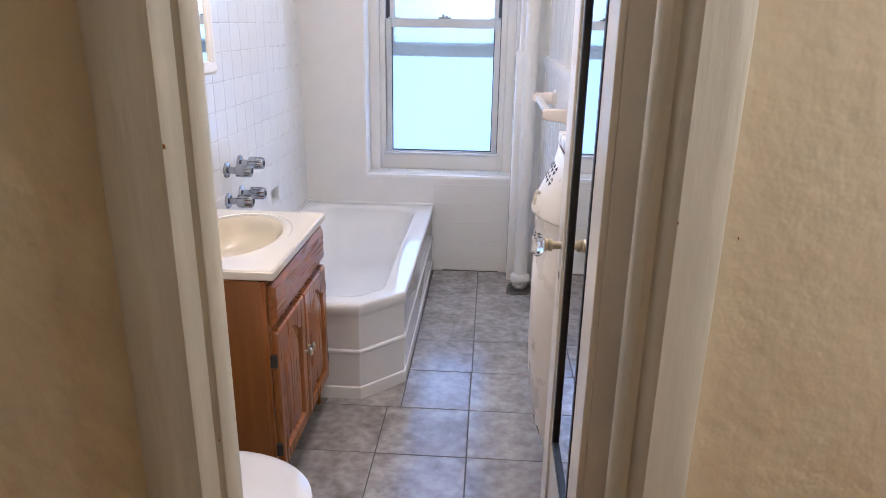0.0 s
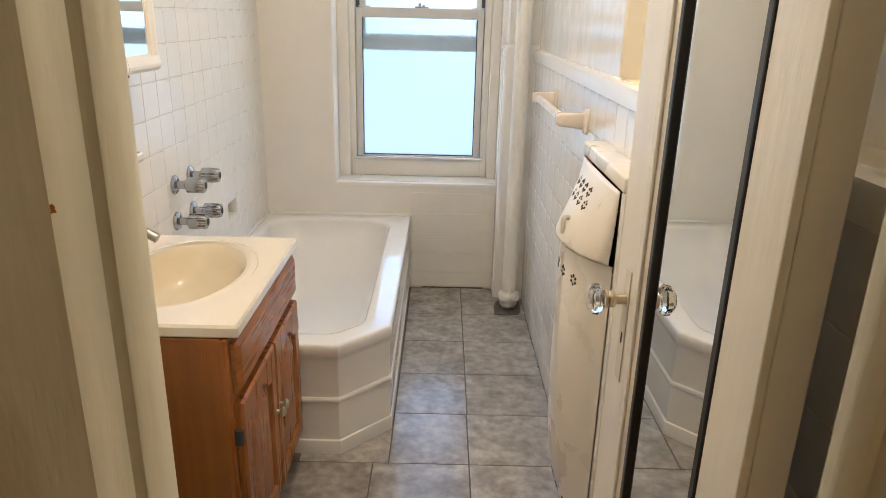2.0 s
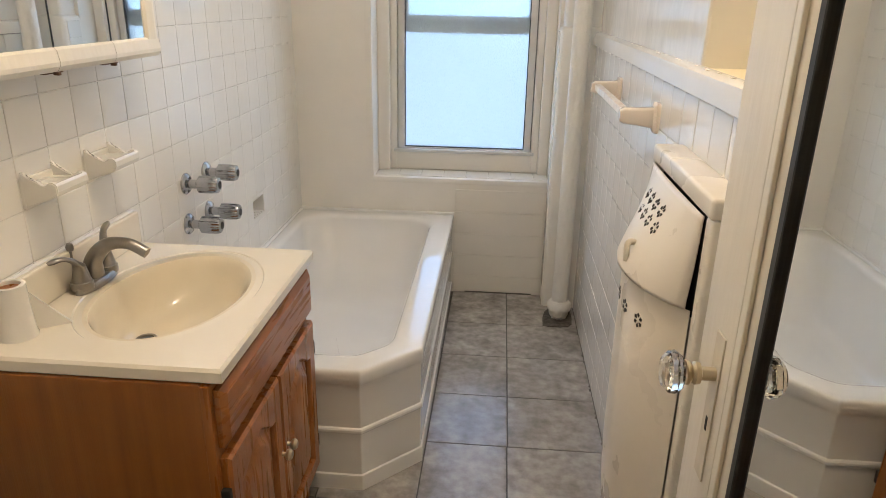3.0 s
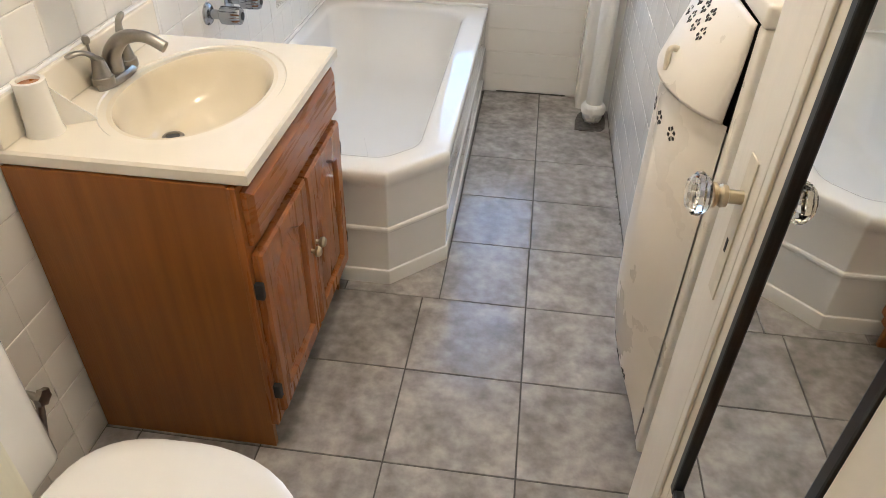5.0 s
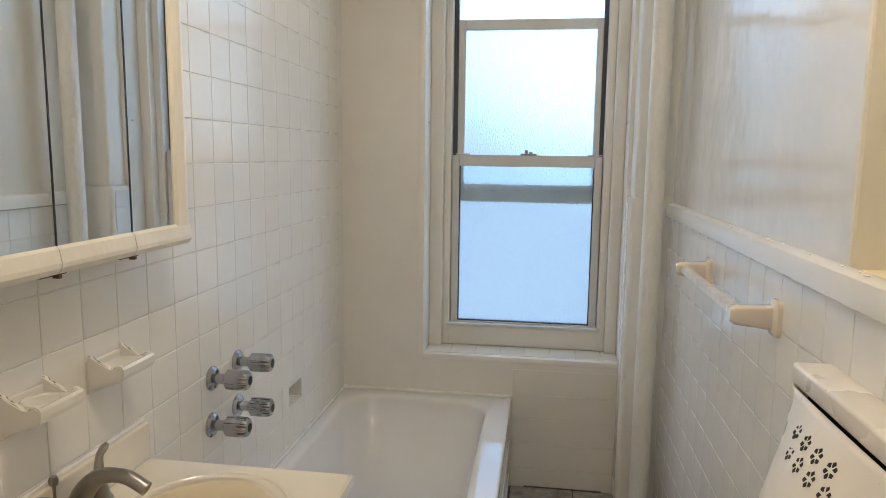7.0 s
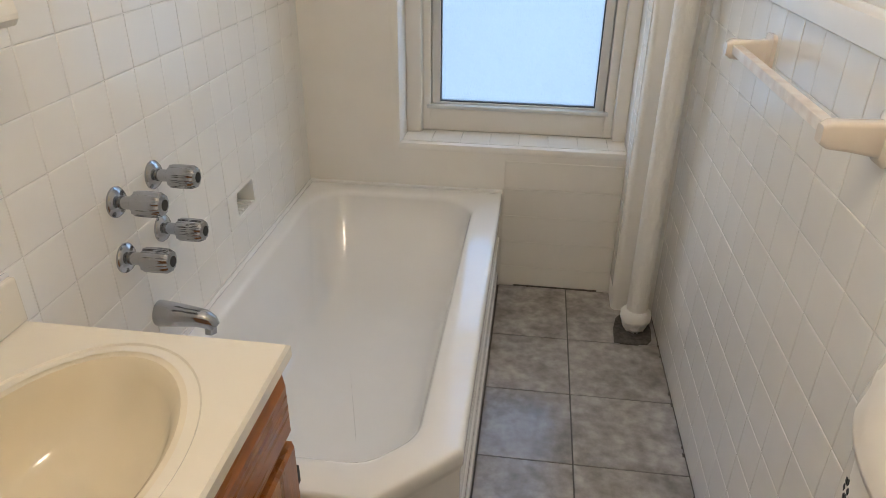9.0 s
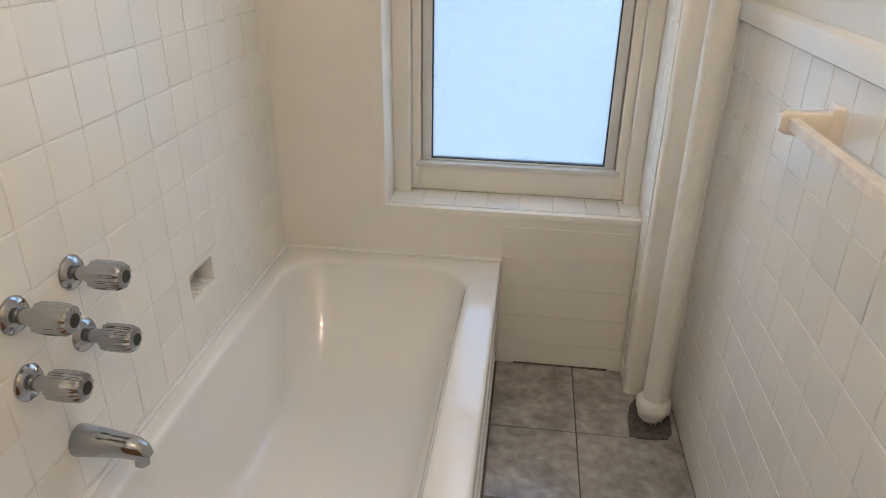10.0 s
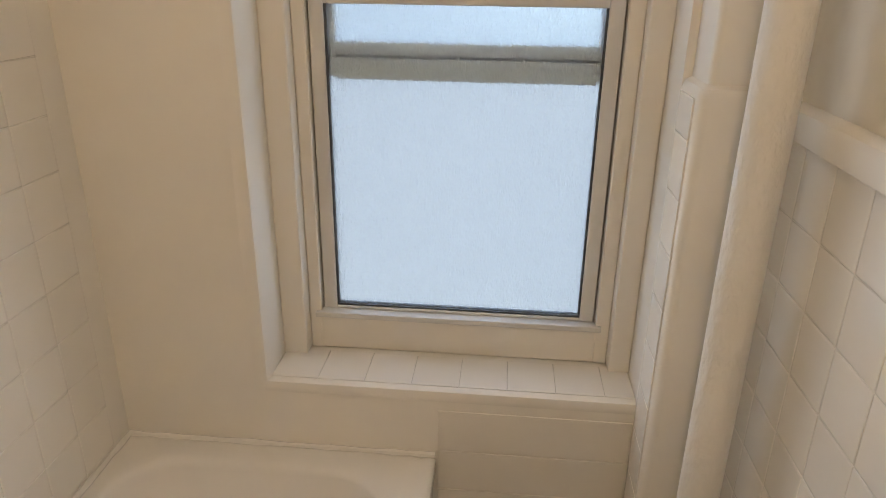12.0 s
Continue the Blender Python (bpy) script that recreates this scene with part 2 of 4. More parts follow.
# ---- large structure ----
XL, XR, YB, YF = -0.456, 0.89, 4.295, 1.375
PITCH, ROW0, ROW0R, CAP = 0.1105, 0.09, 0.104, 1.216
TOP = 2.6
NICHE = (3.625, 3.762, 0.548, 0.632)

# floors
floor_ob = setting("floor", boxes([(XL - 0.1, XR + 0.1, YF - 0.15, YB + 0.1, -0.12, -0.004)]), m_fgrout,
                   "grey stone-look square tiles with dark grout", "floor")
setting("floor_hall", boxes([(-1.6, 2.6, -1.2, YF - 0.15, -0.12, 0.0)]), m_oak, "brown wooden hall floor outside the bathroom", "floor")

# left wall, with a recessed soap niche
ny0, ny1, nz0, nz1 = NICHE
wall_left = setting("wall_left", boxes([
    (XL - 0.14, XL - 0.0018, YF - 0.02, ny0, -0.1, TOP), (XL - 0.14, XL - 0.0018, ny1, YB + 0.02, -0.1, TOP),
    (XL - 0.14, XL - 0.0018, ny0, ny1, -0.1, nz0), (XL - 0.14, XL - 0.0018, ny0, ny1, nz1, TOP),
    (XL - 0.14, XL - 0.06, ny0, ny1, nz0, nz1)]), m_grout, "white painted square wall tiles up to the ceiling", "wall")
# right wall: tile below, plaster above, alcove beside the door
wall_right = setting("wall_right", boxes([(XR + 0.0018, 1.2, YF - 0.02, YB + 0.3, -0.1, 1.226)]), m_grout,
                     "white square wall tiles below a rounded cap", "wall")
setting("wall_right_upper", boxes([(XR + 0.016, 1.2, 2.604, YB + 0.3, 1.226, TOP)], 0.006), m_plaster,
        "glossy cream painted plaster with uneven patches above the tiles", "wall")
setting("alcove_back", boxes([(1.0, 1.2, YF - 0.02, 2.604, 1.268, TOP)]), m_alcove, "cream painted back of a wall alcove, yellowed for lamplight", "wall")
setting("alcove_ledge", boxes([(XR + 0.016, 1.2, YF - 0.02, 2.604, 1.226, 1.268)]), m_alcove, "cream painted ledge of the alcove, yellowed for lamplight", "ledge")
# back wall with the window opening and the pier beside it
WX0, WX1, WZ0, WZ1 = -0.096, 0.741, 0.585, 2.42
wall_back = setting("wall_back", boxes([
    (XL - 0.14, WX0, YB, YB + 0.3, -0.1, TOP), (WX0, WX1, YB, YB + 0.3, -0.1, WZ0 - 0.03), (WX0, WX1, YB, YB + 0.3, WZ1, TOP),
    (WX1, XR + 0.02, YB, YB + 0.3, -0.1, TOP)]), m_wall, "smooth glossy white painted wall around the window", "wall")
bm = bmesh.new()
out = rounded([(WX1, 4.165), (XR + 0.02, 4.165), (XR + 0.02, YB + 0.02), (WX1, YB + 0.02)], [0.02, 0.001, 0.001, 0.001], 6)
ins = rounded([(WX1 + 0.016, 4.181), (XR + 0.02, 4.181), (XR + 0.02, YB + 0.02), (WX1 + 0.016, YB + 0.02)], [0.012, 0.001, 0.001, 0.001], 6)
mid = rounded([(WX1 + 0.005, 4.17), (XR + 0.02, 4.17), (XR + 0.02, YB + 0.02), (WX1 + 0.005, YB + 0.02)], [0.018, 0.001, 0.001, 0.001], 6)
loft(bm, [[(x, y, z) for x, y in o] for o, z in ((out, -0.1), (out, 1.272), (mid, 1.286), (ins, 1.292), (ins, TOP))], cap_start=True, cap_end=True)
pier = setting("wall_pier", bm, m_wall, "white tiled pier beside the window, painted plaster above", "pier", smooth=True)
# wall between bathroom and hall, with the doorway
DX0, DX1, DZ, HY = 0.216, 0.812, 2.05, 1.315
setting("wall_front", boxes([(XL - 0.14, DX0 - 0.05, HY + 0.005, YF, -0.1, TOP), (DX1 + 0.05, 1.2, HY + 0.005, YF, -0.1, TOP),
                             (DX0 - 0.05, DX1 + 0.05, HY + 0.005, YF, DZ + 0.02, TOP)]), m_wall, "white painted wall behind the door", "wall")
setting("wall_hall", boxes([(-1.6, DX0 - 0.02, HY, HY + 0.005, -0.1, TOP), (DX1 + 0.02, 2.6, HY, HY + 0.005, -0.1, TOP),
                            (DX0 - 0.02, DX1 + 0.02, HY, HY + 0.005, DZ + 0.02, TOP)]), m_hall,
        "rough cream textured plaster of the hall", "wall")
setting("wall_hall_side", boxes([(-1.7, -1.6, -1.2, HY, -0.1, TOP)]), m_hall, "cream plaster hall wall", "wall")
setting("wall_hall_end", boxes([(2.6, 2.7, -1.2, HY, -0.1, TOP)]), m_hall, "cream plaster hall wall", "wall")
setting("wall_hall_back", boxes([(-1.7, 2.7, -1.3, -1.2, -0.1, TOP)]), m_hall, "cream plaster hall wall", "wall")
setting("ceiling", boxes([(-1.7, 2.7, -1.3, YB + 0.3, TOP, TOP + 0.1)]), m_ceil, "flat white painted ceiling", "ceiling")

# cap course along the right wall
bm = bmesh.new()
prof = [(0.004, CAP - 0.002), (-0.010, CAP + 0.004), (-0.012, CAP + 0.035), (-0.008, CAP + 0.049), (0.002, CAP + 0.056), (0.018, CAP + 0.057), (0.018, CAP)]
loft(bm, [[(XR + dx, y, z) for dx, z in prof] for y in (YF + 0.002, 4.163)], cap_start=True, cap_end=True)
setting("tile_cap", bm, m_tile, "rounded white tile cap with chipped paint along the wall", "trim", smooth=True)

# window sill and bullnose edges of the recess
bm = bmesh.new()
prof = [(YB + 0.28, WZ0 - 0.031), (YB + 0.28, WZ0 - 0.002), (YB + 0.16, WZ0 - 0.002), (YB + 0.158, WZ0), (YB + 0.012, WZ0), (YB + 0.001, WZ0 - 0.005), (YB - 0.003, WZ0 - 0.018), (YB - 0.001, WZ0 - 0.030)]
loft(bm, [[(x, y, z) for y, z in prof] for x in (WX0 - 0.004, WX1 - 0.001)], cap_start=True, cap_end=True)
sill = setting("window_sill", bm, m_tile, "white tiled window sill with a rounded front edge", "sill", smooth=True)
bm = bmesh.new()
prof = [(WX0 - 0.03, YB + 0.002), (WX0 - 0.03, YB - 0.001), (WX0 - 0.012, YB - 0.003), (WX0, YB), (WX0 + 0.006, YB + 0.012), (WX0 + 0.004, YB + 0.16), (WX0 - 0.002, YB + 0.16)]
loft(bm, [[(x, y, z) for x, y in prof] for z in (WZ0 - 0.02, WZ1)], cap_start=True, cap_end=True)
setting("window_bullnose", bm, m_wall, "rounded white tile edge of the window recess", "trim", smooth=True)

# ---- window ----
win = thing("window_1", (0.33, 4.46, WZ0), "white aluminium double-hung window with frosted panes, upper sash slightly lowered", "window", kind="structure")
part("window_frame", boxes([
    (WX0 + 0.004, -0.034, 4.415, 4.62, WZ0, WZ1), (-0.034, -0.004, 4.455, 4.62, WZ0, WZ1), (0.658, 0.692, 4.455, 4.62, WZ0, WZ1),
    (0.692, WX1, 4.415, 4.62, WZ0, WZ1), (-0.034, 0.692, 4.457, 4.52, WZ0, 0.672), (-0.034, 0.692, 4.46, 4.62, WZ1 - 0.05, WZ1)], 0.004), m_wall, win,
    "white painted wooden window frame")
part("sill_lip", boxes([(-0.018, 0.672, 4.446, 4.52, 0.672, 0.687)], 0.003), m_alu, win)
part("track", boxes([(-0.004, 0.015, 4.507, 4.55, 0.687, WZ1 - 0.05), (0.641, 0.658, 4.507, 4.55, 0.687, WZ1 - 0.05)]), m_track, win, "dark sash track")
low = part("lower_sash", boxes([(-0.0010, 0.031, 4.472, 4.502, 0.687, 1.445), (0.622, 0.6545, 4.472, 4.502, 0.687, 1.445),
                                (0.031, 0.622, 4.473, 4.501, 0.687, 0.694), (0.031, 0.622, 4.469, 4.504, 1.397, 1.447)], 0.003), m_alu, win)
part("gasket", boxes([(0.031, 0.0355, 4.478, 4.497, 0.694, 1.397), (0.6175, 0.622, 4.478, 4.497, 0.694, 1.397), (0.0355, 0.6175, 4.478, 4.497, 0.694, 0.6985)]), m_track, low)
pane = part("pane", boxes([(0.0355, 0.6175, 4.486, 4.490, 0.6985, 1.397)]), m_frost, low, "frosted glass pane")
pane.visible_shadow = False
up = part("upper_sash", boxes([(0.0155, 0.047, 4.510, 4.54, 1.244, 2.033), (0.614, 0.6405, 4.510, 4.54, 1.244, 2.033),
                               (0.047, 0.614, 4.511, 4.539, 1.99, 2.033)], 0.003), m_alu, win)
part("bottom_rail", boxes([(0.047, 0.614, 4.506, 4.540, 1.238, 1.285), (0.047, 0.614, 4.512, 4.540, 1.289, 1.318)], 0.003), m_rail_shaded, up, "bottom rail behind the lower pane, greyed to look shaded")
part("gasket", boxes([(0.047, 0.614, 4.509, 4.538, 1.285, 1.289)]), m_track, up)
pane = part("pane", boxes([(0.047, 0.614, 4.523, 4.527, 1.318, 1.99)]), m_frost, up, "frosted glass pane")
pane.visible_shadow = False
# Added pane: dims the lamp behind it to the eye, casts no shadow.
pane = part("dimmer_pane", boxes([(-0.004, 0.658, 4.595, 4.599, WZ0 + 0.01, WZ1 - 0.05)]), m_dimmer, win, "dark pane added outside the sashes to dim the view of the window lamp")
pane.visible_shadow = False
part("sash_latch", boxes([(0.30, 0.37, 4.475, 4.495, 1.447, 1.455), (0.318, 0.332, 4.472, 4.50, 1.455, 1.470), (0.338, 0.352, 4.475, 4.495, 1.455, 1.463)], 0.002), m_nickel, low, "small metal sash lock")
part("tilt_latch", boxes([(0.012, 0.075, 4.475, 4.498, 1.447, 1.454)], 0.002), m_alu, low)
part("tilt_latch", boxes([(0.59, 0.654, 4.475, 4.498, 1.447, 1.454)], 0.002), m_alu, low)

for x, nx in ((WX0 + 0.005, 1), (WX1 - 0.001, -1)):
    bm = bmesh.new()
    lathe(bm, [(0, 0.007), (0.004, 0.006), (0.006, 0.003)], (x, 4.345, 1.585), (nx, 0, 0), n=12)
    tagged(part("screw_plug", bm, m_wall, None, smooth=True), "small painted plug on the window reveal", "plug")

# ---- doorway trim and door ----
for side, x_in, s, wide in (("left", DX0, -1, 0.146), ("right", DX1, 1, 0.115)):
    bm = bmesh.new()
    rebate = 0.036
    prof = [(rebate, HY + 0.055), (rebate, HY + 0.006), (0.0, HY + 0.004), (0.0, HY - 0.010), (0.003, HY - 0.016), (0.011, HY - 0.024), (0.014, HY - 0.025),
            (0.0145, HY - 0.021), (0.027, HY - 0.021), (0.029, HY - 0.024), (0.036, HY - 0.037), (0.041, HY - 0.044), (0.046, HY - 0.047),
            (0.052, HY - 0.046), (0.085, HY - 0.043), (wide - 0.011, HY - 0.040), (wide - 0.004, HY - 0.036), (wide - 0.001, HY - 0.028), (wide, HY), (rebate + 0.012, HY), (rebate + 0.012, HY + 0.055)]
    loft(bm, [[(x_in + s * dx, y, z) for dx, y in prof] for z in (0, DZ + 0.14)], cap_start=True, cap_end=True)
    setting("door_casing_" + side, bm, m_trim, "moulded door casing with thick cream-grey paint and nicks", "trim", smooth=True)
setting("door_head", boxes([(DX0, DX1, HY - 0.022, HY + 0.055, DZ, DZ + 0.14)], 0.004), m_trim, "painted head of the door frame", "trim")

DF, DY0, DY1 = 0.789, 1.404, 1.962
door = thing("door_1", (0.80, 1.36, 0.01), "cream painted door standing open with a narrow black-framed mirror", "door", kind="structure")
MY0, MY1, MZ0, MZ1 = 1.520, 1.772, 0.51, 1.85
DS = DF - 0.008
part("door_leaf", boxes([(DF + 0.003, DF + 0.045, DY0, DY1, 0.012, 2.035)], 0.002), m_door, door)
part("hinge_stile", boxes([(DS, DF + 0.003, DY0, MY0 - 0.018, 0.012, 2.035)], 0.002), m_door, door)
part("lock_stile", boxes([(DS, DF + 0.003, MY1 + 0.018, DY1, 0.012, 2.035)], 0.002), m_door, door)
part("bottom_rail", boxes([(DS, DF + 0.003, MY0 - 0.018, MY1 + 0.018, 0.012, MZ0 - 0.018)], 0.002), m_door, door)
part("top_rail", boxes([(DS, DF + 0.003, MY0 - 0.018, MY1 + 0.018, MZ1 + 0.018, 2.035)], 0.002), m_door, door)
part("moulding", boxes([(DS - 0.004, DS, 1.835, 1.850, 0.012, 2.035)], 0.0015), m_door, door)
part("moulding", boxes([(DS - 0.006, DS, 1.812, 1.830, 0.012, 2.035)], 0.002), m_door, door)
part("mirror_frame", boxes([(DS - 0.002, DF + 0.001, MY0 - 0.017, MY0, MZ0 - 0.017, MZ1 + 0.017), (DS - 0.002, DF + 0.001, MY1, MY1 + 0.017, MZ0 - 0.017, MZ1 + 0.017),
                            (DS - 0.002, DF + 0.001, MY0, MY1, MZ0 - 0.017, MZ0), (DS - 0.002, DF + 0.001, MY0, MY1, MZ1, MZ1 + 0.017)], 0.003), m_black, door, "black mirror frame")
part("mirror", boxes([(DF - 0.002, DF + 0.002, MY0, MY1, MZ0, MZ1)]), m_mirror, door, "clear mirror glass")
bm = bmesh.new()
lathe(bm, [(0, 0.016), (0.006, 0.016), (0.008, 0.009), (0.028, 0.009), (0.030, 0.014), (0.036, 0.015), (0.040, 0.012), (0.044, 0.016), (0.048, 0.016)], (DF, 1.885, 0.955), (-1, 0, 0))
part("knob_shank", bm, m_brass, door, "aged brass knob shank", smooth=True)
bm = bmesh.new()
lathe(bm, [(0, 0.012), (0.004, 0.022), (0.012, 0.028), (0.020, 0.027), (0.028, 0.019), (0.030, 0.008)], (DF - 0.048, 1.885, 0.955), (-1, 0, 0), n=12)
part("door_knob", bm, m_knob, door, "faceted clear glass knob")
part("lock_plate", boxes([(DS - 0.0025, DS, 1.870, 1.902, 0.80, 1.01)], 0.001), m_paint_metal, door, "painted-over lock plate with worn edges")
part("keyhole", boxes([(DS - 0.0032, DS - 0.001, 1.882, 1.888, 0.872, 0.892)]), m_dark, door)

# ---- bathtub ----
tub = thing("bathtub", (0, 3.5, 0), "white enamelled corner-cut bathtub with a ridged apron", "bathtub")
TZ = 0.405
OUT = [(XL + 0.002, 2.765), (0.136, 2.764), (0.298, 2.926), (0.298, YB - 0.002), (XL + 0.002, YB - 0.002)]
bm = bmesh.new()
rows = [(0.0, 0.0), (0.044, 0.0), (0.050, 0.002), (0.053, 0.007), (0.192, 0.007), (0.195, 0.003), (0.200, 0.0005), (0.207, 0.0005), (0.212, 0.003), (0.215, 0.007), (0.345, 0.007), (0.352, 0.005), (0.358, 0.003)]
loops = []
for z, d in rows:
    o = rounded(inset(OUT, [d, d, d, 0, 0]), [0.002, 0.008, 0.008, 0.002, 0.002], 5)
    loops.append([(x, y, z) for x, y in o])
loft(bm, loops)
part("apron", bm, m_tub, tub, smooth=24)
bm = bmesh.new()
loops = []
rim = [(0.356, 0.005), (0.360, 0.001), (0.388, 0.000), (0.398, 0.002), (0.4025, 0.006), (0.4042, 0.013)]
for z, d in rim:
    loops.append([(x, y, z) for x, y in rounded(inset(OUT, [d, d, d, 0, 0]), [0.004, 0.010, 0.010, 0.004, 0.004], 8)])
EDGE = (0.108, 0.101, 0.105, 0.079, 0.053)
inner = [(0.4050, (0.034, 0.032, 0.032, 0.03, 0.016), (0.05, 0.016, 0.016, 0.03, 0.03))]
for z, back in ((0.4048, 0.038), (0.4036, 0.022), (0.4005, 0.012), (0.394, 0.005), (0.384, 0.0015), (0.372, 0.0)):
    inner.append((z, tuple(e - back * min(1, e / 0.075) for e in EDGE), tuple(q - 1.6 * back for q in (0.17, 0.115, 0.13, 0.13, 0.13))))
inner += [(0.31, (0.126, 0.118, 0.118, 0.115, 0.066), (0.17, 0.12, 0.14, 0.13, 0.13)), (0.22, (0.150, 0.138, 0.133, 0.18, 0.083), (0.17, 0.12, 0.14, 0.13, 0.13))]
for z, d, r in inner:
    loops.append([(x, y, z) for x, y in rounded(inset(OUT, list(d)), list(r), 8)])
wall_loop = loops[-1]
for z, k, sy in ((0.13, 0.93, -0.04), (0.095, 0.86, -0.06), (0.082, 0.76, -0.075), (0.076, 0.6, -0.08), (0.074, 0.3, -0.08)):
    loops.append([(-0.095 + (x + 0.095) * k, 3.5 + sy + (y - 3.5) * k, z) for x, y, _ in wall_loop])
loft(bm, loops, cap_end=True)
part("basin", bm, m_tub, tub, smooth=50)

def bead(path, r, n_seed):
    """A hand-run bead of caulk along a straight joint."""
    rng = random.Random(n_seed)
    a, b = Vector(path[0]), Vector(path[1])
    n = int((b - a).length / 0.02) + 2
    bm = bmesh.new()
    tube(bm, [a + (b - a) * (i / (n - 1)) for i in range(n)], [r * rng.uniform(0.75, 1.2) for _ in range(n)], n=8)
    return bm


part("caulk_bead", bead([(XL + 0.003, 2.775, 0.408), (XL + 0.003, YB - 0.004, 0.408)], 0.008, 1), m_tub, tub, "white caulk bead", smooth=True)
part("caulk_bead", bead([(XL + 0.003, YB - 0.004, 0.408), (0.296, YB - 0.004, 0.408)], 0.008, 2), m_tub, tub, smooth=True)

# ---- vanity ----
VZ = 0.774
van = thing("vanity_cabinet", (-0.2, 2.43, 0), "worn stained-oak vanity cabinet with arched panel doors", "cabinet")
VY0, VY1, VX = 2.116, 2.728, 0.002
part("side_panel", boxes([(XL + 0.004, VX - 0.018, VY0, VY0 + 0.016, 0.0, VZ - 0.031)], 0.001), m_oak, van, "oak-veneer side panel")
part("side_panel", boxes([(XL + 0.004, VX - 0.018, VY1 - 0.016, VY1, 0.0, VZ - 0.031)], 0.001), m_oak, van)
part("bottom_panel", boxes([(XL + 0.004, VX - 0.019, VY0 + 0.016, VY1 - 0.016, 0.09, 0.106)]), m_oak, van)
part("back_panel", boxes([(XL + 0.004, XL + 0.012, VY0 + 0.016, VY1 - 0.016, 0.106, VZ - 0.031)]), m_oak, van)
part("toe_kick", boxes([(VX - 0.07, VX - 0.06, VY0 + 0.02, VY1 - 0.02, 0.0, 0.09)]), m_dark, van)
part("face_frame", boxes([(VX - 0.018, VX, VY0 - 0.001, VY0 + 0.04, 0.085, VZ - 0.033), (VX - 0.018, VX, VY1 - 0.04, VY1, 0.085, VZ - 0.033),
                          (VX - 0.018, VX - 0.0005, VY0 + 0.04, VY1 - 0.04, 0.085, 0.13), (VX - 0.018, VX - 0.0005, VY0 + 0.04, VY1 - 0.04, 0.57, 0.615),
                          (VX - 0.018, VX - 0.0005, VY0 + 0.04, VY1 - 0.04, 0.70, VZ - 0.033), (VX - 0.018, VX - 0.0005, 2.40, 2.456, 0.13, 0.57)], 0.0015), m_oakd, van)
bm = bmesh.new()
o0 = [(VX + 0.001, y, z) for y, z in ((VY0 + 0.012, 0.606), (VY1 - 0.008, 0.606), (VY1 - 0.008, 0.728), (VY0 + 0.012, 0.728))]
o1 = [(VX + 0.012, y, z) for _, y, z in o0]
o2 = [(VX + 0.022, y, z) for y, z in ((VY0 + 0.026, 0.620), (VY1 - 0.022, 0.620), (VY1 - 0.022, 0.714), (VY0 + 0.026, 0.714))]
loft(bm, [o0, o1, o2], cap_start=True, cap_end=True)
part("drawer_front", bm, m_oakh, van, "worn bevelled drawer front")


def panel_door(y0, y1, z0, z1, knob_y, hinge_y):
    bm = bmesh.new()
    w = 0.047
    n = 14
    # outer frame with an arched inner edge
    outer, inner_e, deep, field, top_f = [], [], [], [], []
    yc, half = (y0 + y1) / 2, (y1 - y0) / 2 - w

    def arch(u, drop):
        return z1 - w - drop * 0.0 - 0.045 * (1 - math.cos(u * math.pi)) / 2 if abs(u) < 1 else z1 - w - 0.045
    pts_in = [(yc - half, z0 + w), (yc + half, z0 + w)] + [(yc + half * (1 - 2 * k / n), arch(1 - 2 * k / n, 0)) for k in range(n + 1)]
    pts_out = [(y0, z0), (y1, z0)] + [(y1 - (y1 - y0) * k / n, z1) for k in range(n + 1)]
    cy, cz = yc, (z0 + z1) / 2

    def shrink(pts, d):
        return [(cy + (y - cy) * (1 - d / half), cz + (z - cz) * (1 - d / ((z1 - z0) / 2 - w))) for y, z in pts]
    bevel_out = [(cy + (y - cy) * (1 - 0.006 / ((y1 - y0) / 2)), cz + (z - cz) * (1 - 0.006 / ((z1 - z0) / 2))) for y, z in pts_out]
    rings = [(VX + 0.001, pts_out), (VX + 0.015, pts_out), (VX + 0.021, bevel_out), (VX + 0.021, shrink(pts_in, -0.004)), (VX + 0.017, pts_in), (VX + 0.009, shrink(pts_in, 0.003)),
             (VX + 0.009, shrink(pts_in, 0.010)), (VX + 0.019, shrink(pts_in, 0.034)), (VX + 0.020, shrink(pts_in, 0.038))]
    loft(bm, [[(x, y, z) for y, z in p] for x, p in rings], cap_start=True, cap_end=True)
    leaf = part("cabinet_door", bm, m_oakd, van, "arched raised-panel oak door", smooth=True)
    bm = bmesh.new()
    lathe(bm, [(0, 0.006), (0.008, 0.005), (0.011, 0.012), (0.018, 0.014), (0.024, 0.010), (0.026, 0.004)], (VX + 0.021, knob_y, 0.386), (1, 0, 0), n=16)
    part("knob", bm, m_brass, leaf, "small brass knob", smooth=True)
    for hz in (z0 + 0.075, z1 - 0.085):
        part("hinge", boxes([(VX + 0.0005, VX + 0.019, hinge_y - 0.007, hinge_y + 0.007, hz - 0.02, hz + 0.02)], 0.003), m_dark, leaf, "dark metal hinge")


panel_door(VY0 + 0.012, 2.424, 0.125, 0.582, 2.408, VY0 + 0.006)
panel_door(2.430, VY1 - 0.008, 0.125, 0.582, 2.448, VY1 - 0.003)

top = thing("washbasin", (-0.2, 2.43, VZ - 0.03), "bone cultured-marble vanity top with an integral oval basin", "sink")
TX0, TX1, TY0, TY1 = XL + 0.003, 0.026, 2.120, 2.742
BC, BA, BB = (-0.208, 2.448), 0.154, 0.228
bm = bmesh.new()
N = 64


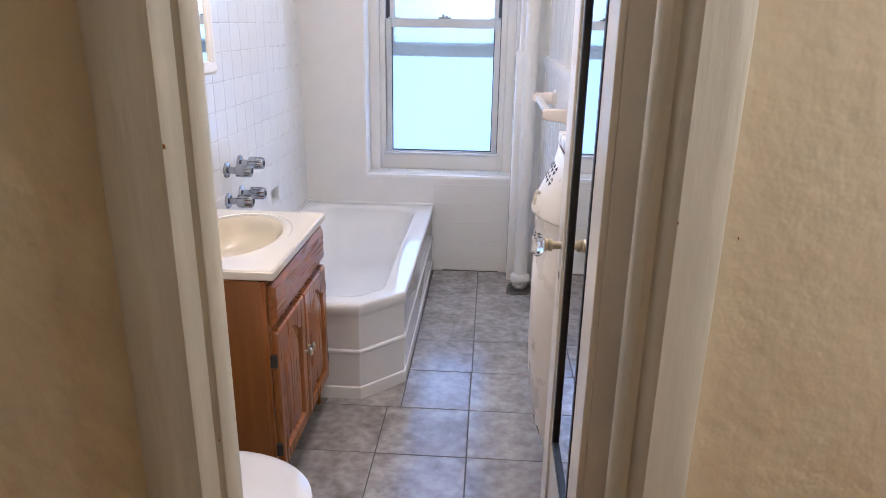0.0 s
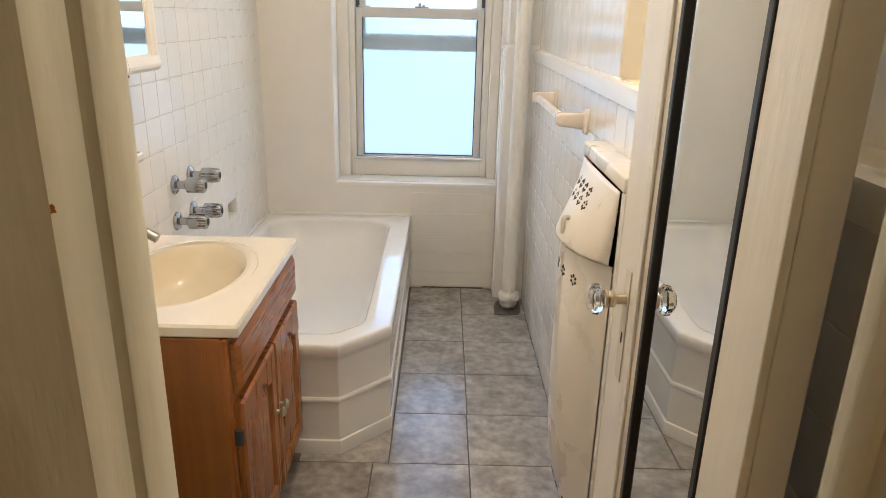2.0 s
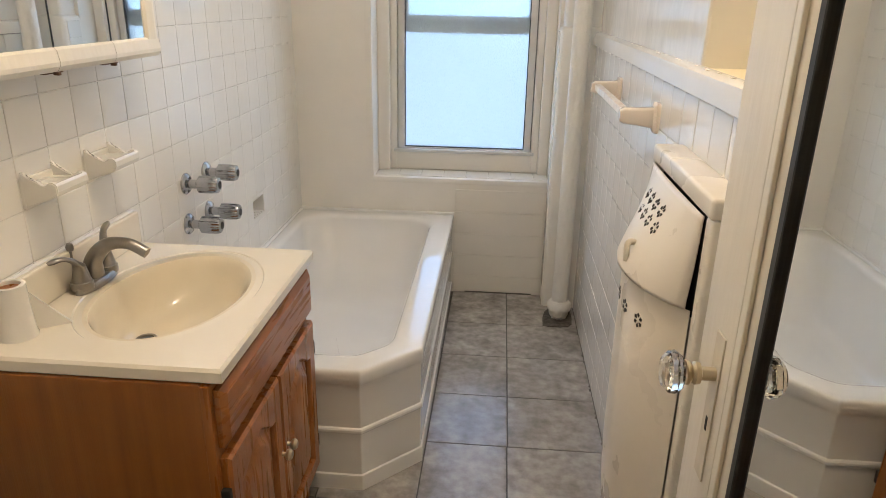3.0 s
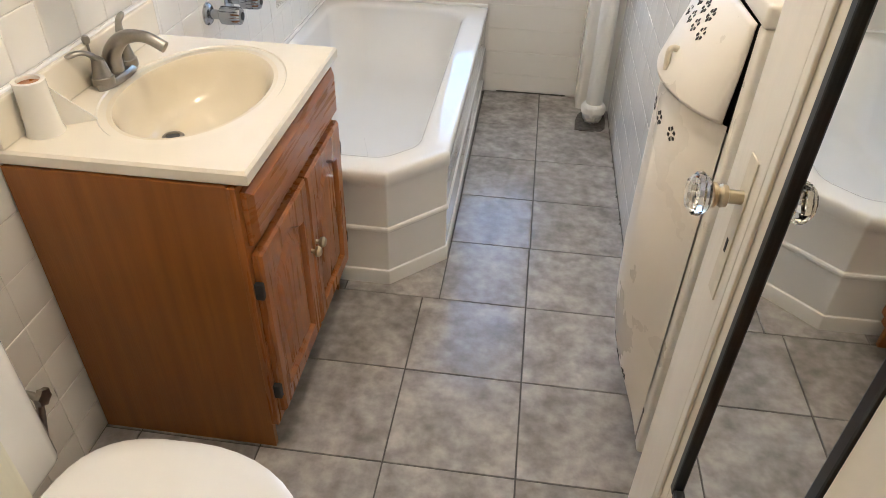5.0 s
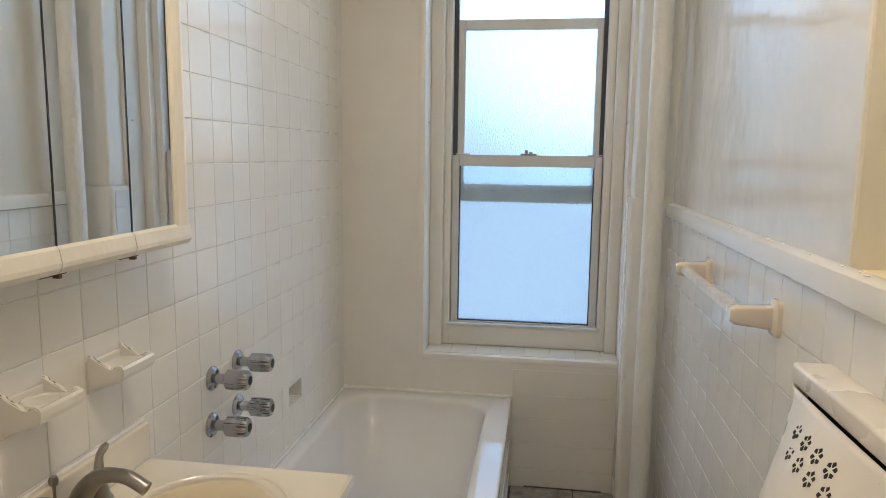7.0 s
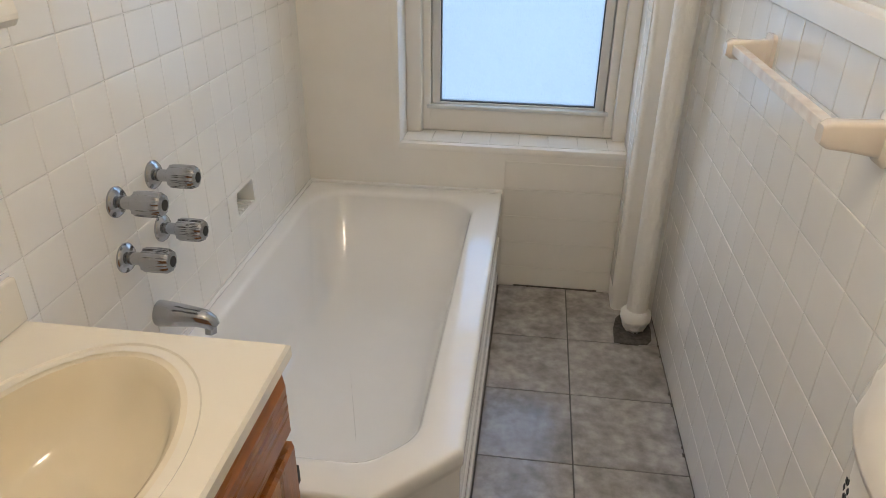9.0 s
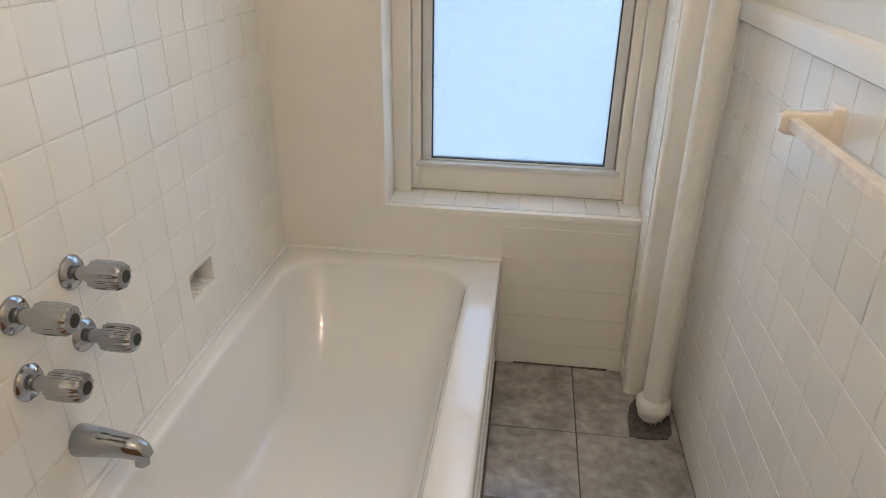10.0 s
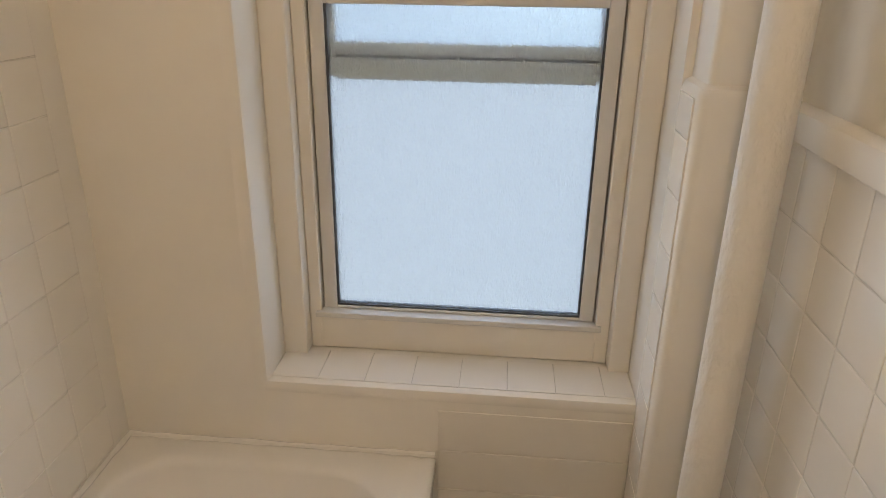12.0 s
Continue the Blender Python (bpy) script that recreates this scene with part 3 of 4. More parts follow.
def rect_at(u, x0, x1, y0, y1):
    """The point of a rectangle's edge in direction u from the basin's centre."""
    dx, dy = math.cos(u), math.sin(u)
    k = min([((x1 if dx > 0 else x0) - BC[0]) / dx if abs(dx) > 1e-6 else 9, ((y1 if dy > 0 else y0) - BC[1]) / dy if abs(dy) > 1e-6 else 9])
    return BC[0] + dx * k, BC[1] + dy * k


us = sorted([2 * math.pi * i / N for i in range(N)] + [math.atan2(y - BC[1], x - BC[0]) % (2 * math.pi) for x in (TX0, TX1) for y in (TY0, TY1)])


def ell(a, b, u):
    r = 1 / math.sqrt((math.cos(u) / a) ** 2 + (math.sin(u) / b) ** 2)
    return BC[0] + r * math.cos(u), BC[1] + r * math.sin(u)


loops = []
for z, d in ((VZ - 0.03, 0.004), (VZ - 0.026, 0.0), (VZ - 0.006, 0.0), (VZ, 0.005)):
    loops.append([(*rect_at(u, TX0 + d * 0, TX1 - d, TY0 + d, TY1 - d), z) for u in us])
for a, z in ((0.030, VZ), (0.027, VZ - 0.003), (0.022, VZ - 0.003)):
    loops.append([(*ell(BA + a, BB + a, u), z) for u in us])
loops.append([(*ell(BA + 0.010, BB + 0.010, u), VZ - 0.002) for u in us])
loft(bm, loops)
part("slab", bm, m_bone, top, smooth=True)
bm = bmesh.new()
loops = []
for k, z in ((1.10, -0.0035), (1.0, -0.0042), (0.965, -0.012), (0.93, -0.03), (0.87, -0.06), (0.76, -0.09), (0.58, -0.112), (0.34, -0.124), (0.13, -0.128)):
    loops.append([(ell(BA * k, BB * k, u)[0] - 0.095 * max(0, 1 - k), ell(BA * k, BB * k, u)[1], VZ + z) for u in us])
loft(bm, loops, cap_end=True)
part("basin", bm, m_basin, top, "bone oval basin", smooth=True)
part("backsplash", boxes([(TX0, TX0 + 0.02, TY0, TY1, VZ, VZ + 0.085)], 0.004), m_bone, top)
part("caulk_bead", bead([(TX0 + 0.004, TY0, VZ + 0.086), (TX0 + 0.004, TY1, VZ + 0.086)], 0.005, 3), m_tub, top, "rough white caulk bead", smooth=True)
bm = bmesh.new()
lathe(bm, [(0, 0.025), (0.003, 0.025), (0.005, 0.022), (0.0045, 0.0165), (0.001, 0.0155)], (BC[0] - 0.083, BC[1], VZ - 0.1285), (0, 0, 1))
drain = part("drain", bm, m_nickel, top, "worn nickel drain ring", smooth=True)
bm = bmesh.new()
lathe(bm, [(0, 0.0155), (0.0015, 0.0155), (0.0022, 0.012), (0.0026, 0.004)], (BC[0] - 0.083, BC[1], VZ - 0.1285), (0, 0, 1))
part("stopper", bm, m_track, drain, "dark drain stopper", smooth=True)

# faucet
fc = thing("faucet", (-0.385, 2.468, VZ), "brushed nickel two-handle faucet on the vanity top", "faucet")
bm = bmesh.new()
ring = [(-0.385 + 0.024 * math.cos(a) * 1.0, 2.468 + 0.078 * math.sin(a)) for a in [2 * math.pi * i / 32 for i in range(32)]]
loft(bm, [[(x, y, VZ + z) for x, y in ring] for z in (0, 0.010)] + [[(-0.385 + (x + 0.385) * 0.8, 2.468 + (y - 2.468) * 0.94, VZ + 0.016) for x, y in ring]], cap_start=True, cap_end=True)
part("base", bm, m_nickel, fc, smooth=True)
bm = bmesh.new()
path = spline([(-0.392, 2.468, VZ + 0.012), (-0.385, 2.468, VZ + 0.055), (-0.350, 2.468, VZ + 0.092), (-0.300, 2.468, VZ + 0.098), (-0.258, 2.468, VZ + 0.078)], 6)
tube(bm, path, [0.024 - 0.011 * min(1, i / 16) for i in range(len(path))])
part("spout", bm, m_nickel, fc, smooth=True)
for sy in (-1, 1):
    y = 2.468 + sy * 0.051
    bm = bmesh.new()
    lathe(bm, [(0, 0.024), (0.016, 0.0235), (0.018, 0.0205), (0.040, 0.0155), (0.054, 0.0125), (0.060, 0.005)], (-0.388, y, VZ + 0.008), (0, 0, 1), n=20)
    part("handle_body", bm, m_nickel, fc, smooth=True)
    bm = bmesh.new()
    if sy < 0:
        way = [(-0.386, y + 0.002, VZ + 0.056), (-0.393, y - 0.014, VZ + 0.076), (-0.404, y - 0.032, VZ + 0.086), (-0.424, y - 0.054, VZ + 0.082)]
    else:
        way = [(-0.388, y, VZ + 0.056), (-0.388, y + 0.002, VZ + 0.080), (-0.390, y + 0.010, VZ + 0.104), (-0.386, y + 0.028, VZ + 0.120)]
    tube(bm, spline(way, 5), [0.012, 0.0115, 0.011, 0.0105, 0.010, 0.0095, 0.009, 0.0085, 0.008, 0.008, 0.008, 0.0085, 0.009, 0.009, 0.0075, 0.004], n=12, flat=0.65)
    part("lever", bm, m_nickel, fc, smooth=True)
bm = bmesh.new()
lathe(bm, [(0, 0.003), (0.07, 0.003), (0.072, 0.007), (0.080, 0.009), (0.088, 0.006)], (-0.418, 2.44, VZ + 0.014), (0, 0, 1), n=12)
part("lift_rod", bm, m_nickel, fc, smooth=True)

fc.location.x -= 0.014

# paper core with a wedge-shaped holder on the vanity top
tp = thing("tube_holder", (-0.40, 2.205, VZ), "white open tube with a flared foot on the vanity top", "holder")
bm = bmesh.new()
lathe(bm, [(0, 0.036), (0.012, 0.033), (0.06, 0.030), (0.105, 0.029), (0.1055, 0.021), (0.03, 0.020)], (-0.405, 2.205, VZ), (0, 0, 1))
part("tube", bm, m_ceramic_white, tp, smooth=True)
bm = bmesh.new()
lathe(bm, [(0, 0.0209), (0.001, 0.0209)], (-0.405, 2.205, VZ + 0.097), (0, 0, 1))
part("bore", bm, m_oakd, tp, "brown inside of the tube")
bm = bmesh.new()
loft(bm, [[(-0.398, 2.225, VZ), (-0.335, 2.268, VZ), (-0.392, 2.228, VZ + 0.085)], [(-0.402, 2.232, VZ), (-0.34, 2.276, VZ), (-0.397, 2.233, VZ + 0.085)]], cap_start=True, cap_end=True)
part("fin", bm, m_ceramic_white, tp)

# ---- tub valves and spout on the left wall ----
def valve(y, z):
    v = thing("bath_valve", (XL, y, z), "chrome tub valve with a fluted handle on the tiled wall", "faucet", group="tub valves")
    bm = bmesh.new()
    lathe(bm, [(0, 0.033), (0.004, 0.033), (0.010, 0.028), (0.014, 0.014)], (XL, y, z), (1, 0, 0), n=28)
    part("flange", bm, m_chrome, v, smooth=True)
    bm = bmesh.new()
    lathe(bm, [(0.012, 0.014), (0.038, 0.014), (0.040, 0.017), (0.045, 0.017)], (XL, y, z), (1, 0, 0), n=20)
    part("stem", bm, m_chrome, v, smooth=True)
    bm = bmesh.new()
    lathe(bm, [(0.042, 0.018), (0.046, 0.0255), (0.070, 0.0265), (0.098, 0.0255), (0.106, 0.022), (0.109, 0.013)], (XL, y, z), (1, 0, 0), n=84, wave=0.05, teeth=12)
    part("handle", bm, m_chrome, v, smooth=True)
    bm = bmesh.new()
    lathe(bm, [(0.104, 0.012), (0.1096, 0.012)], (XL, y, z), (1, 0, 0), n=16)
    part("cap_hole", bm, m_dark, v)


for y, z in ((3.072, 0.846), (3.225, 0.847), (3.062, 0.720), (3.219, 0.716)):
    valve(y, z)
SZ = 0.530
sp = thing("tub_spout", (XL, 3.139, SZ), "chrome tub spout below the valves", "faucet")
bm = bmesh.new()
path = [(XL, 3.139, SZ), (XL + 0.006, 3.139, SZ), (XL + 0.05, 3.139, SZ - 0.001), (XL + 0.095, 3.139, SZ - 0.003), (XL + 0.112, 3.139, SZ - 0.006), (XL + 0.126, 3.139, SZ - 0.014), (XL + 0.134, 3.139, SZ - 0.026)]
tube(bm, path, [0.031, 0.032, 0.028, 0.0235, 0.023, 0.020, 0.015], n=20)
part("spout_body", bm, m_chrome, sp, smooth=True)
bm = bmesh.new()
lathe(bm, [(0, 0.0135), (0.002, 0.0155), (0.026, 0.0155)], (XL + 0.122, 3.139, SZ - 0.044), (0.12, 0, 1), n=6)
part("nozzle", bm, m_chrome, sp)

# soap niche lining
bm = boxes([(XL - 0.058, XL - 0.001, ny0, ny1, nz0, nz0 + 0.006), (XL - 0.058, XL - 0.001, ny0, ny0 + 0.006, nz0 + 0.006, nz1), (XL - 0.058, XL - 0.001, ny1 - 0.006, ny1, nz0 + 0.006, nz1),
            (XL - 0.058, XL - 0.001, ny0 + 0.006, ny1 - 0.006, nz1 - 0.006, nz1)])
for k in range(5):
    box(bm, XL - 0.05, XL - 0.002, ny0 + 0.02 + 0.021 * k, ny0 + 0.031 + 0.021 * k, nz0 + 0.006, nz0 + 0.014, bevel=0.003)
tagged(part("soap_niche", bm, m_tile, None), "recessed ridged soap niche set into the wall tiles", "soap dish", kind="structure")


# soap dish and tumbler holder
def wall_dish(name, label, y0, ring):
    """A cast dish that fills one tile: back plate, tray and two scalloped cheeks."""
    y1, z = y0 + PITCH - 0.002, 1.047
    d = thing(name, (XL, (y0 + y1) / 2, z), label, "soap dish")
    part("back_plate", boxes([(XL - 0.002, XL + 0.008, y0, y1, 0.976, z - 0.006)], 0.003), m_ceramic_white, d)
    bm = bmesh.new()
    shape = [(0.006, -0.066), (0.030, -0.056), (0.060, -0.046), (0.074, -0.040), (0.079, -0.030), (0.079, -0.018), (0.075, -0.013), (0.070, -0.014), (0.067, -0.019), (0.006, -0.021)]
    loft(bm, [[(XL + dx, y, z + dz) for dx, dz in shape] for y in (y0 + 0.0015, y1 - 0.0015)], cap_start=True, cap_end=True)
    part("tray", bm, m_ceramic_white, d)
    edge = [(0.004, -0.060), (0.030, -0.052), (0.060, -0.043), (0.074, -0.038), (0.0785, -0.030), (0.0785, -0.017), (0.070, -0.011), (0.062, -0.011), (0.057, -0.019), (0.050, -0.021),
            (0.043, -0.016), (0.036, -0.010), (0.020, -0.006), (0.014, -0.002), (0.010, 0.006), (0.004, 0.007)]
    for ya in (y0, y1 - 0.011):
        bm = bmesh.new()
        loft(bm, [[(XL + dx, y, z + dz) for dx, dz in edge] for y in (ya, ya + 0.011)], cap_start=True, cap_end=True)
        bmesh.ops.bevel(bm, geom=[e for e in bm.edges if abs(e.verts[0].co.y - e.verts[1].co.y) < 1e-5], offset=0.0022, segments=2, affect="EDGES")
        part("cheek", bm, m_ceramic_white, d, smooth=True)
    if ring:
        bm = bmesh.new()
        yc = (y0 + y1) / 2
        turn = [2 * math.pi * i / 28 for i in range(28)]
        loft(bm, [[(XL + 0.038 + r * math.cos(a), yc + r * math.sin(a), z + zz) for a in turn] for r, zz in ((0.034, -0.027), (0.0335, -0.019), (0.030, -0.017), (0.027, -0.019), (0.0265, -0.027))])
        part("ring", bm, m_ceramic_white, d, smooth=True)


wall_dish("tumbler_holder", "white ceramic tumbler holder on the tiled wall", 2.3535, True)
wall_dish("soap_dish", "white ceramic soap dish on the tiled wall", 2.5745, False)

# ---- medicine cabinet ----
mc = thing("medicine_cabinet", (XL, 2.5, 1.242), "cream three-door mirrored medicine cabinet on the tiled wall", "cabinet")
CX, CY0, CY1, CZ0, CZ1 = -0.368, 2.184, 2.800, 1.249, 1.94
part("case", boxes([(XL + 0.001, CX, CY0 + 0.008, CY1 - 0.008, CZ0 + 0.006, CZ1)], 0.003), m_door, mc)
for y0, y1 in ((CY0, 2.387), (2.389, 2.592), (2.594, CY1)):
    ends = [y0 + (0.053 if y0 == CY0 else 0.0), y1 - (0.053 if y1 == CY1 else 0.0)]
    bm = bmesh.new()
    bar = [(0.001, 0.0), (0.012, 0.0), (0.019, 0.010), (0.020, 0.018), (0.016, 0.040), (0.0105, 0.045), (0.001, 0.045)]
    for zb, sg in ((CZ0, 1), (CZ1, -1)):
        loft(bm, [[(CX + dx, y, zb + sg * dz) for dx, dz in bar] for y in (y0, y1)], cap_start=True, cap_end=True)
    for ye, sg in ((CY0, 1), (CY1, -1)):
        if ye in (y0, y1):
            loft(bm, [[(CX + dx, ye + sg * dz * 1.17, z) for dx, dz in bar] for z in (CZ0 + 0.0405, CZ1 - 0.0405)], cap_start=True, cap_end=True)
    box(bm, CX + 0.001, CX + 0.005, y0 + 0.0005, y1 - 0.0005, CZ0 + 0.04, CZ1 - 0.04)
    leaf = part("cabinet_door", bm, m_door, mc)
    part("mirror", boxes([(CX + 0.006, CX + 0.010, ends[0], ends[1], CZ0 + 0.045, CZ1 - 0.045)]), m_mirror, leaf, "mirror glass")
    if y0 != CY0:
        part("edge_line", boxes([(CX + 0.010, CX + 0.0108, y0 - 0.001, y0 + 0.0028, CZ0 + 0.045, CZ1 - 0.045)]), m_black, leaf)
for y in (2.388, 2.593):
    part("hinge", boxes([(CX - 0.006, CX + 0.004, y - 0.03, y + 0.03, CZ0 - 0.004, CZ0 + 0.0005), (CX + 0.004, CX + 0.016, y - 0.004, y + 0.004, CZ0 - 0.007, CZ0 - 0.001)], 0.001), m_rust, mc, "rusty metal pivot hinge")

# ---- laundry hamper on the right wall ----
hm = thing("wall_hamper", (XR, 2.32, 0.1), "cream enamelled built-in laundry hamper with a bulging tilt-out lid", "hamper")
HY0, HY1, HX, HZ1 = 2.152, 2.598, 0.832, 1.110
bm = boxes([(HX - 0.004, XR + 0.003, HY0, HY1, HZ1 - 0.036, HZ1), (HX + 0.0003, XR + 0.003, HY0, HY0 + 0.036, 0.10, HZ1 - 0.036), (HX + 0.0003, XR + 0.003, HY1 - 0.010, HY1, 0.10, HZ1 - 0.036),
            (HX + 0.030, XR + 0.003, HY0 + 0.036, HY1 - 0.010, 0.10, HZ1 - 0.036)], 0.007, 3)
part("frame", bm, m_hamper, hm, smooth=True)


def bow(y0, y1, depth, z, n=20, lift=0.0):
    """An outward arc at height z; lift holds its ends off the frame."""
    return [(HX - lift - (depth - lift) * (1 - (2 * k / n - 1) ** 2) ** 0.8, y0 + (y1 - y0) * k / n, z) for k in range(n + 1)]


BY0, BY1 = HY0 + 0.040, HY1 - 0.010
# Dark sheet that paints the shade in the gap behind the lid.
part("gap_shade", boxes([(HX + 0.022, HX + 0.0295, BY0 - 0.003, BY1 - 0.001, 0.86, HZ1 - 0.038)]), m_dark, hm, "dark sheet standing in for the shade behind the lid")
bm = bmesh.new()
lev = [(0.11, 0.002), (0.15, 0.024), (0.20, 0.044), (0.28, 0.062), (0.38, 0.072), (0.5, 0.077), (0.896, 0.077), (0.902, 0.072)]
loft(bm, [bow(BY0, BY1, d, z) for z, d in lev], closed=False)
part("body", bm, m_hamper, hm, smooth=True)
bm = bmesh.new()
lev = [(0.905, 0.087, 0.009), (0.912, 0.0875, 0.009), (0.94, 0.076, 0.007), (0.98, 0.055, 0.004), (1.02, 0.033, 0.002), (1.06, 0.010, 0.001), (1.070, 0.003, 0.0)]
loft(bm, [bow(BY0, BY1, d, z, lift=e) for z, d, e in lev], closed=False)
lid = part("lid", bm, m_hamper, hm, "bulging tilt-out lid", smooth=True)
m = lid.modifiers.new("sheet", "SOLIDIFY")
m.thickness = 0.003


def bow_x(y, depth):
    u = (y - BY0) / (BY1 - BY0) * 2 - 1
    return HX - depth * (1 - u * u) ** 0.8


def rosette(y, z, depth, tilt, parent, r=0.0150, proud=0.0008):
    """A ring of six cut slots."""
    x = bow_x(y, depth)
    e = 0.004
    dxdy = (bow_x(y + e, depth) - bow_x(y - e, depth)) / (2 * e)
    ty = Vector((dxdy, 1, 0)).normalized()
    tz = Vector((tilt, 0, 1)).normalized()
    nn = tz.cross(ty).normalized()
    if nn.x > 0:
        nn = -nn
    c = Vector((x, y, z)) + nn * proud
    bm = bmesh.new()
    for k in range(6):
        a0, a1 = 2 * math.pi * k / 6 + 0.17, 2 * math.pi * (k + 1) / 6 - 0.17
        am = (a0 + a1) / 2
        pts = [c + (ty * math.cos(a) + tz * math.sin(a)) * rr for a, rr in ((am, r * 0.34), (a0, r * 0.82), (am, r), (a1, r * 0.82))]
        loft(bm, [pts, [p - nn * 0.008 for p in pts]], cap_start=True, cap_end=True)
    part("vent_hole", bm, m_dark, parent)


for i in range(4):
    rosette(2.352 + 0.045 * i, 1.028, 0.0285, 0.57, lid, 0.0138, 0.0042)
    rosette(2.334 + 0.045 * i, 1.001, 0.0430, 0.57, lid, 0.0138, 0.0042)
body_ob = [c for c in hm.children if c.name.startswith("body")][0]
for y in (2.293, 2.357, 2.421, 2.485):
    rosette(y, 0.832, 0.077, 0.0, body_ob)
    rosette(y, 0.205, 0.0455, -0.3, body_ob)
bm = bmesh.new()
tube(bm, spline([(0.775, 2.37, 0.955), (0.757, 2.37, 0.962), (0.749, 2.366, 0.955), (0.749, 2.360, 0.925)], 4), 0.006, n=10)
part("latch", bm, m_paint_metal, hm, "small cream turn latch", smooth=True)

# ---- towel bar ----
tb = thing("towel_bar", (XR, 3.16, 1.12), "cream ceramic towel bar with worn square rail", "towel bar")
for y in (3.462, 2.872):
    bm = bmesh.new()
    loops = []
    for x, hy, hz, dz in ((XR, 0.030, 0.038, 0), (XR - 0.008, 0.030, 0.038, 0), (XR - 0.014, 0.016, 0.026, 0.0), (XR - 0.05, 0.015, 0.022, 0.002), (XR - 0.085, 0.017, 0.020, 0.004), (XR - 0.096, 0.012, 0.013, 0.004)):
        loops.append([(x, y + a, 1.122 + dz + b) for a, b in rounded([(-hy, -hz), (hy, -hz), (hy, hz), (-hy, hz)], min(hy, hz) * 0.45, 3)])
    loft(bm, loops, cap_start=True, cap_end=True)
    part("bracket", bm, m_ceramic, tb, smooth=True)
part("rail", boxes([(XR - 0.085, XR - 0.065, 2.874, 3.460, 1.117, 1.137)], 0.002), m_bar, tb, "worn white rail")

# ---- pipe in the corner ----
pp = thing("riser_pipe", (0.81, 4.03, 0), "white painted heating riser pipe with broken collar at the floor", "pipe")
bm = bmesh.new()
lathe(bm, [(0.02, 0.033), (0.1, 0.036), (0.9, 0.036), (1.8, 0.036), (TOP, 0.036)], (0.81, 4.03, 0), (0, 0, 1), n=28)
part("pipe", bm, m_pipe, pp, smooth=True)
bm = bmesh.new()
rr = random.Random(4)
loops = []
for z, r, j in ((0.004, 0.022, 0.010), (0.010, 0.027, 0.012), (0.020, 0.032, 0.011), (0.032, 0.037, 0.009), (0.046, 0.043, 0.006), (0.055, 0.052, 0.003), (0.066, 0.054, 0.0015), (0.082, 0.053, 0.0015), (0.092, 0.046, 0.001), (0.097, 0.037, 0)):
    loops.append([(0.81 + (r + rr.uniform(-j, j)) * math.cos(a), 4.03 + (r + rr.uniform(-j, j)) * math.sin(a), z) for a in [2 * math.pi * i / 36 for i in range(36)]])
loft(bm, loops, cap_start=True, cap_end=True)
part("collar", bm, m_pipe, pp, "crumbling white plaster collar", smooth=True)
bm = bmesh.new()
pts = [(0.735, 3.945), (0.79, 3.940), (0.85, 3.946), (0.868, 3.975), (0.874, 4.04), (0.872, 4.10), (0.85, 4.16), (0.79, 4.16), (0.752, 4.10), (0.738, 4.03)]
loft(bm, [[(x, y, -0.003) for x, y in pts], [(x, y, 0.0035) for x, y in pts]], cap_start=True, cap_end=True)
tagged(part("mortar_patch", bm, m_mortar, None), "dark bare mortar round the foot of the pipe", "mortar", kind="structure")

# ---- curtain rod near the ceiling ----
rod = thing("curtain_rod", (XL, 4.25, 2.09), "grey metal curtain rod fixed to the tiled wall", "rod")
bm = bmesh.new()
tube(bm, [(XL, 4.25, 2.105), (0.0, 4.20, 2.118), (0.34, 4.16, 2.13)], 0.0125, n=14)
part("rail", bm, m_nickel, rod, smooth=True)
bm = bmesh.new()
lathe(bm, [(0, 0.028), (0.006, 0.028), (0.014, 0.018)], (XL, 4.25, 2.105), (1, 0, 0))
part("flange", bm, m_nickel, rod, smooth=True)

# ---- toilet ----
to = thing("toilet", (-0.05, 1.62, 0), "white toilet with the lid closed beside the vanity", "toilet")


def egg(cx, cy, ax_f, ax_b, by, z, n=40):
    out = []
    for i in range(n):
        a = 2 * math.pi * i / n
        c, s = math.cos(a), math.sin(a)
        ax = ax_f if c > 0 else ax_b
        k = 1 if c > 0 else 0.62
        out.append((cx + ax * math.copysign(abs(c) ** k, c), cy + by * math.copysign(abs(s) ** (1 if c > 0 else 0.7), s), z))
    return out


CY = 1.628
bm = bmesh.new()
loft(bm, [egg(0.0, CY, 0.16, 0.24, 0.11, 0.0), egg(-0.02, CY, 0.13, 0.22, 0.10, 0.10), egg(0.0, CY, 0.17, 0.22, 0.14, 0.25), egg(0.0, CY, 0.225, 0.22, 0.172, 0.34), egg(0.0, CY, 0.232, 0.22, 0.178, 0.375)],
     cap_start=True, cap_end=True)
part("bowl", bm, m_tub, to, smooth=True)
for name, z0, z1, g in (("seat", 0.377, 0.395, 0.002), ("lid", 0.397, 0.418, 0.0)):
    bm = bmesh.new()
    loft(bm, [egg(0.0, CY, 0.236 - g, 0.205, 0.183 - g, z0), egg(0.0, CY, 0.24 - g, 0.208, 0.187 - g, z0 + 0.006), egg(0.0, CY, 0.238 - g, 0.207, 0.185 - g, z1 - 0.007),
              egg(0.0, CY, 0.228 - g, 0.20, 0.175 - g, z1 - 0.001), egg(0.0, CY, 0.20, 0.18, 0.15, z1)], cap_start=True, cap_end=True)
    part(name, bm, m_tub, to, smooth=True)
part("tank", boxes([(XL + 0.01, -0.235, CY - 0.19, CY + 0.15, 0.37, 0.72)], 0.025, 4), m_tub, to, smooth=True)
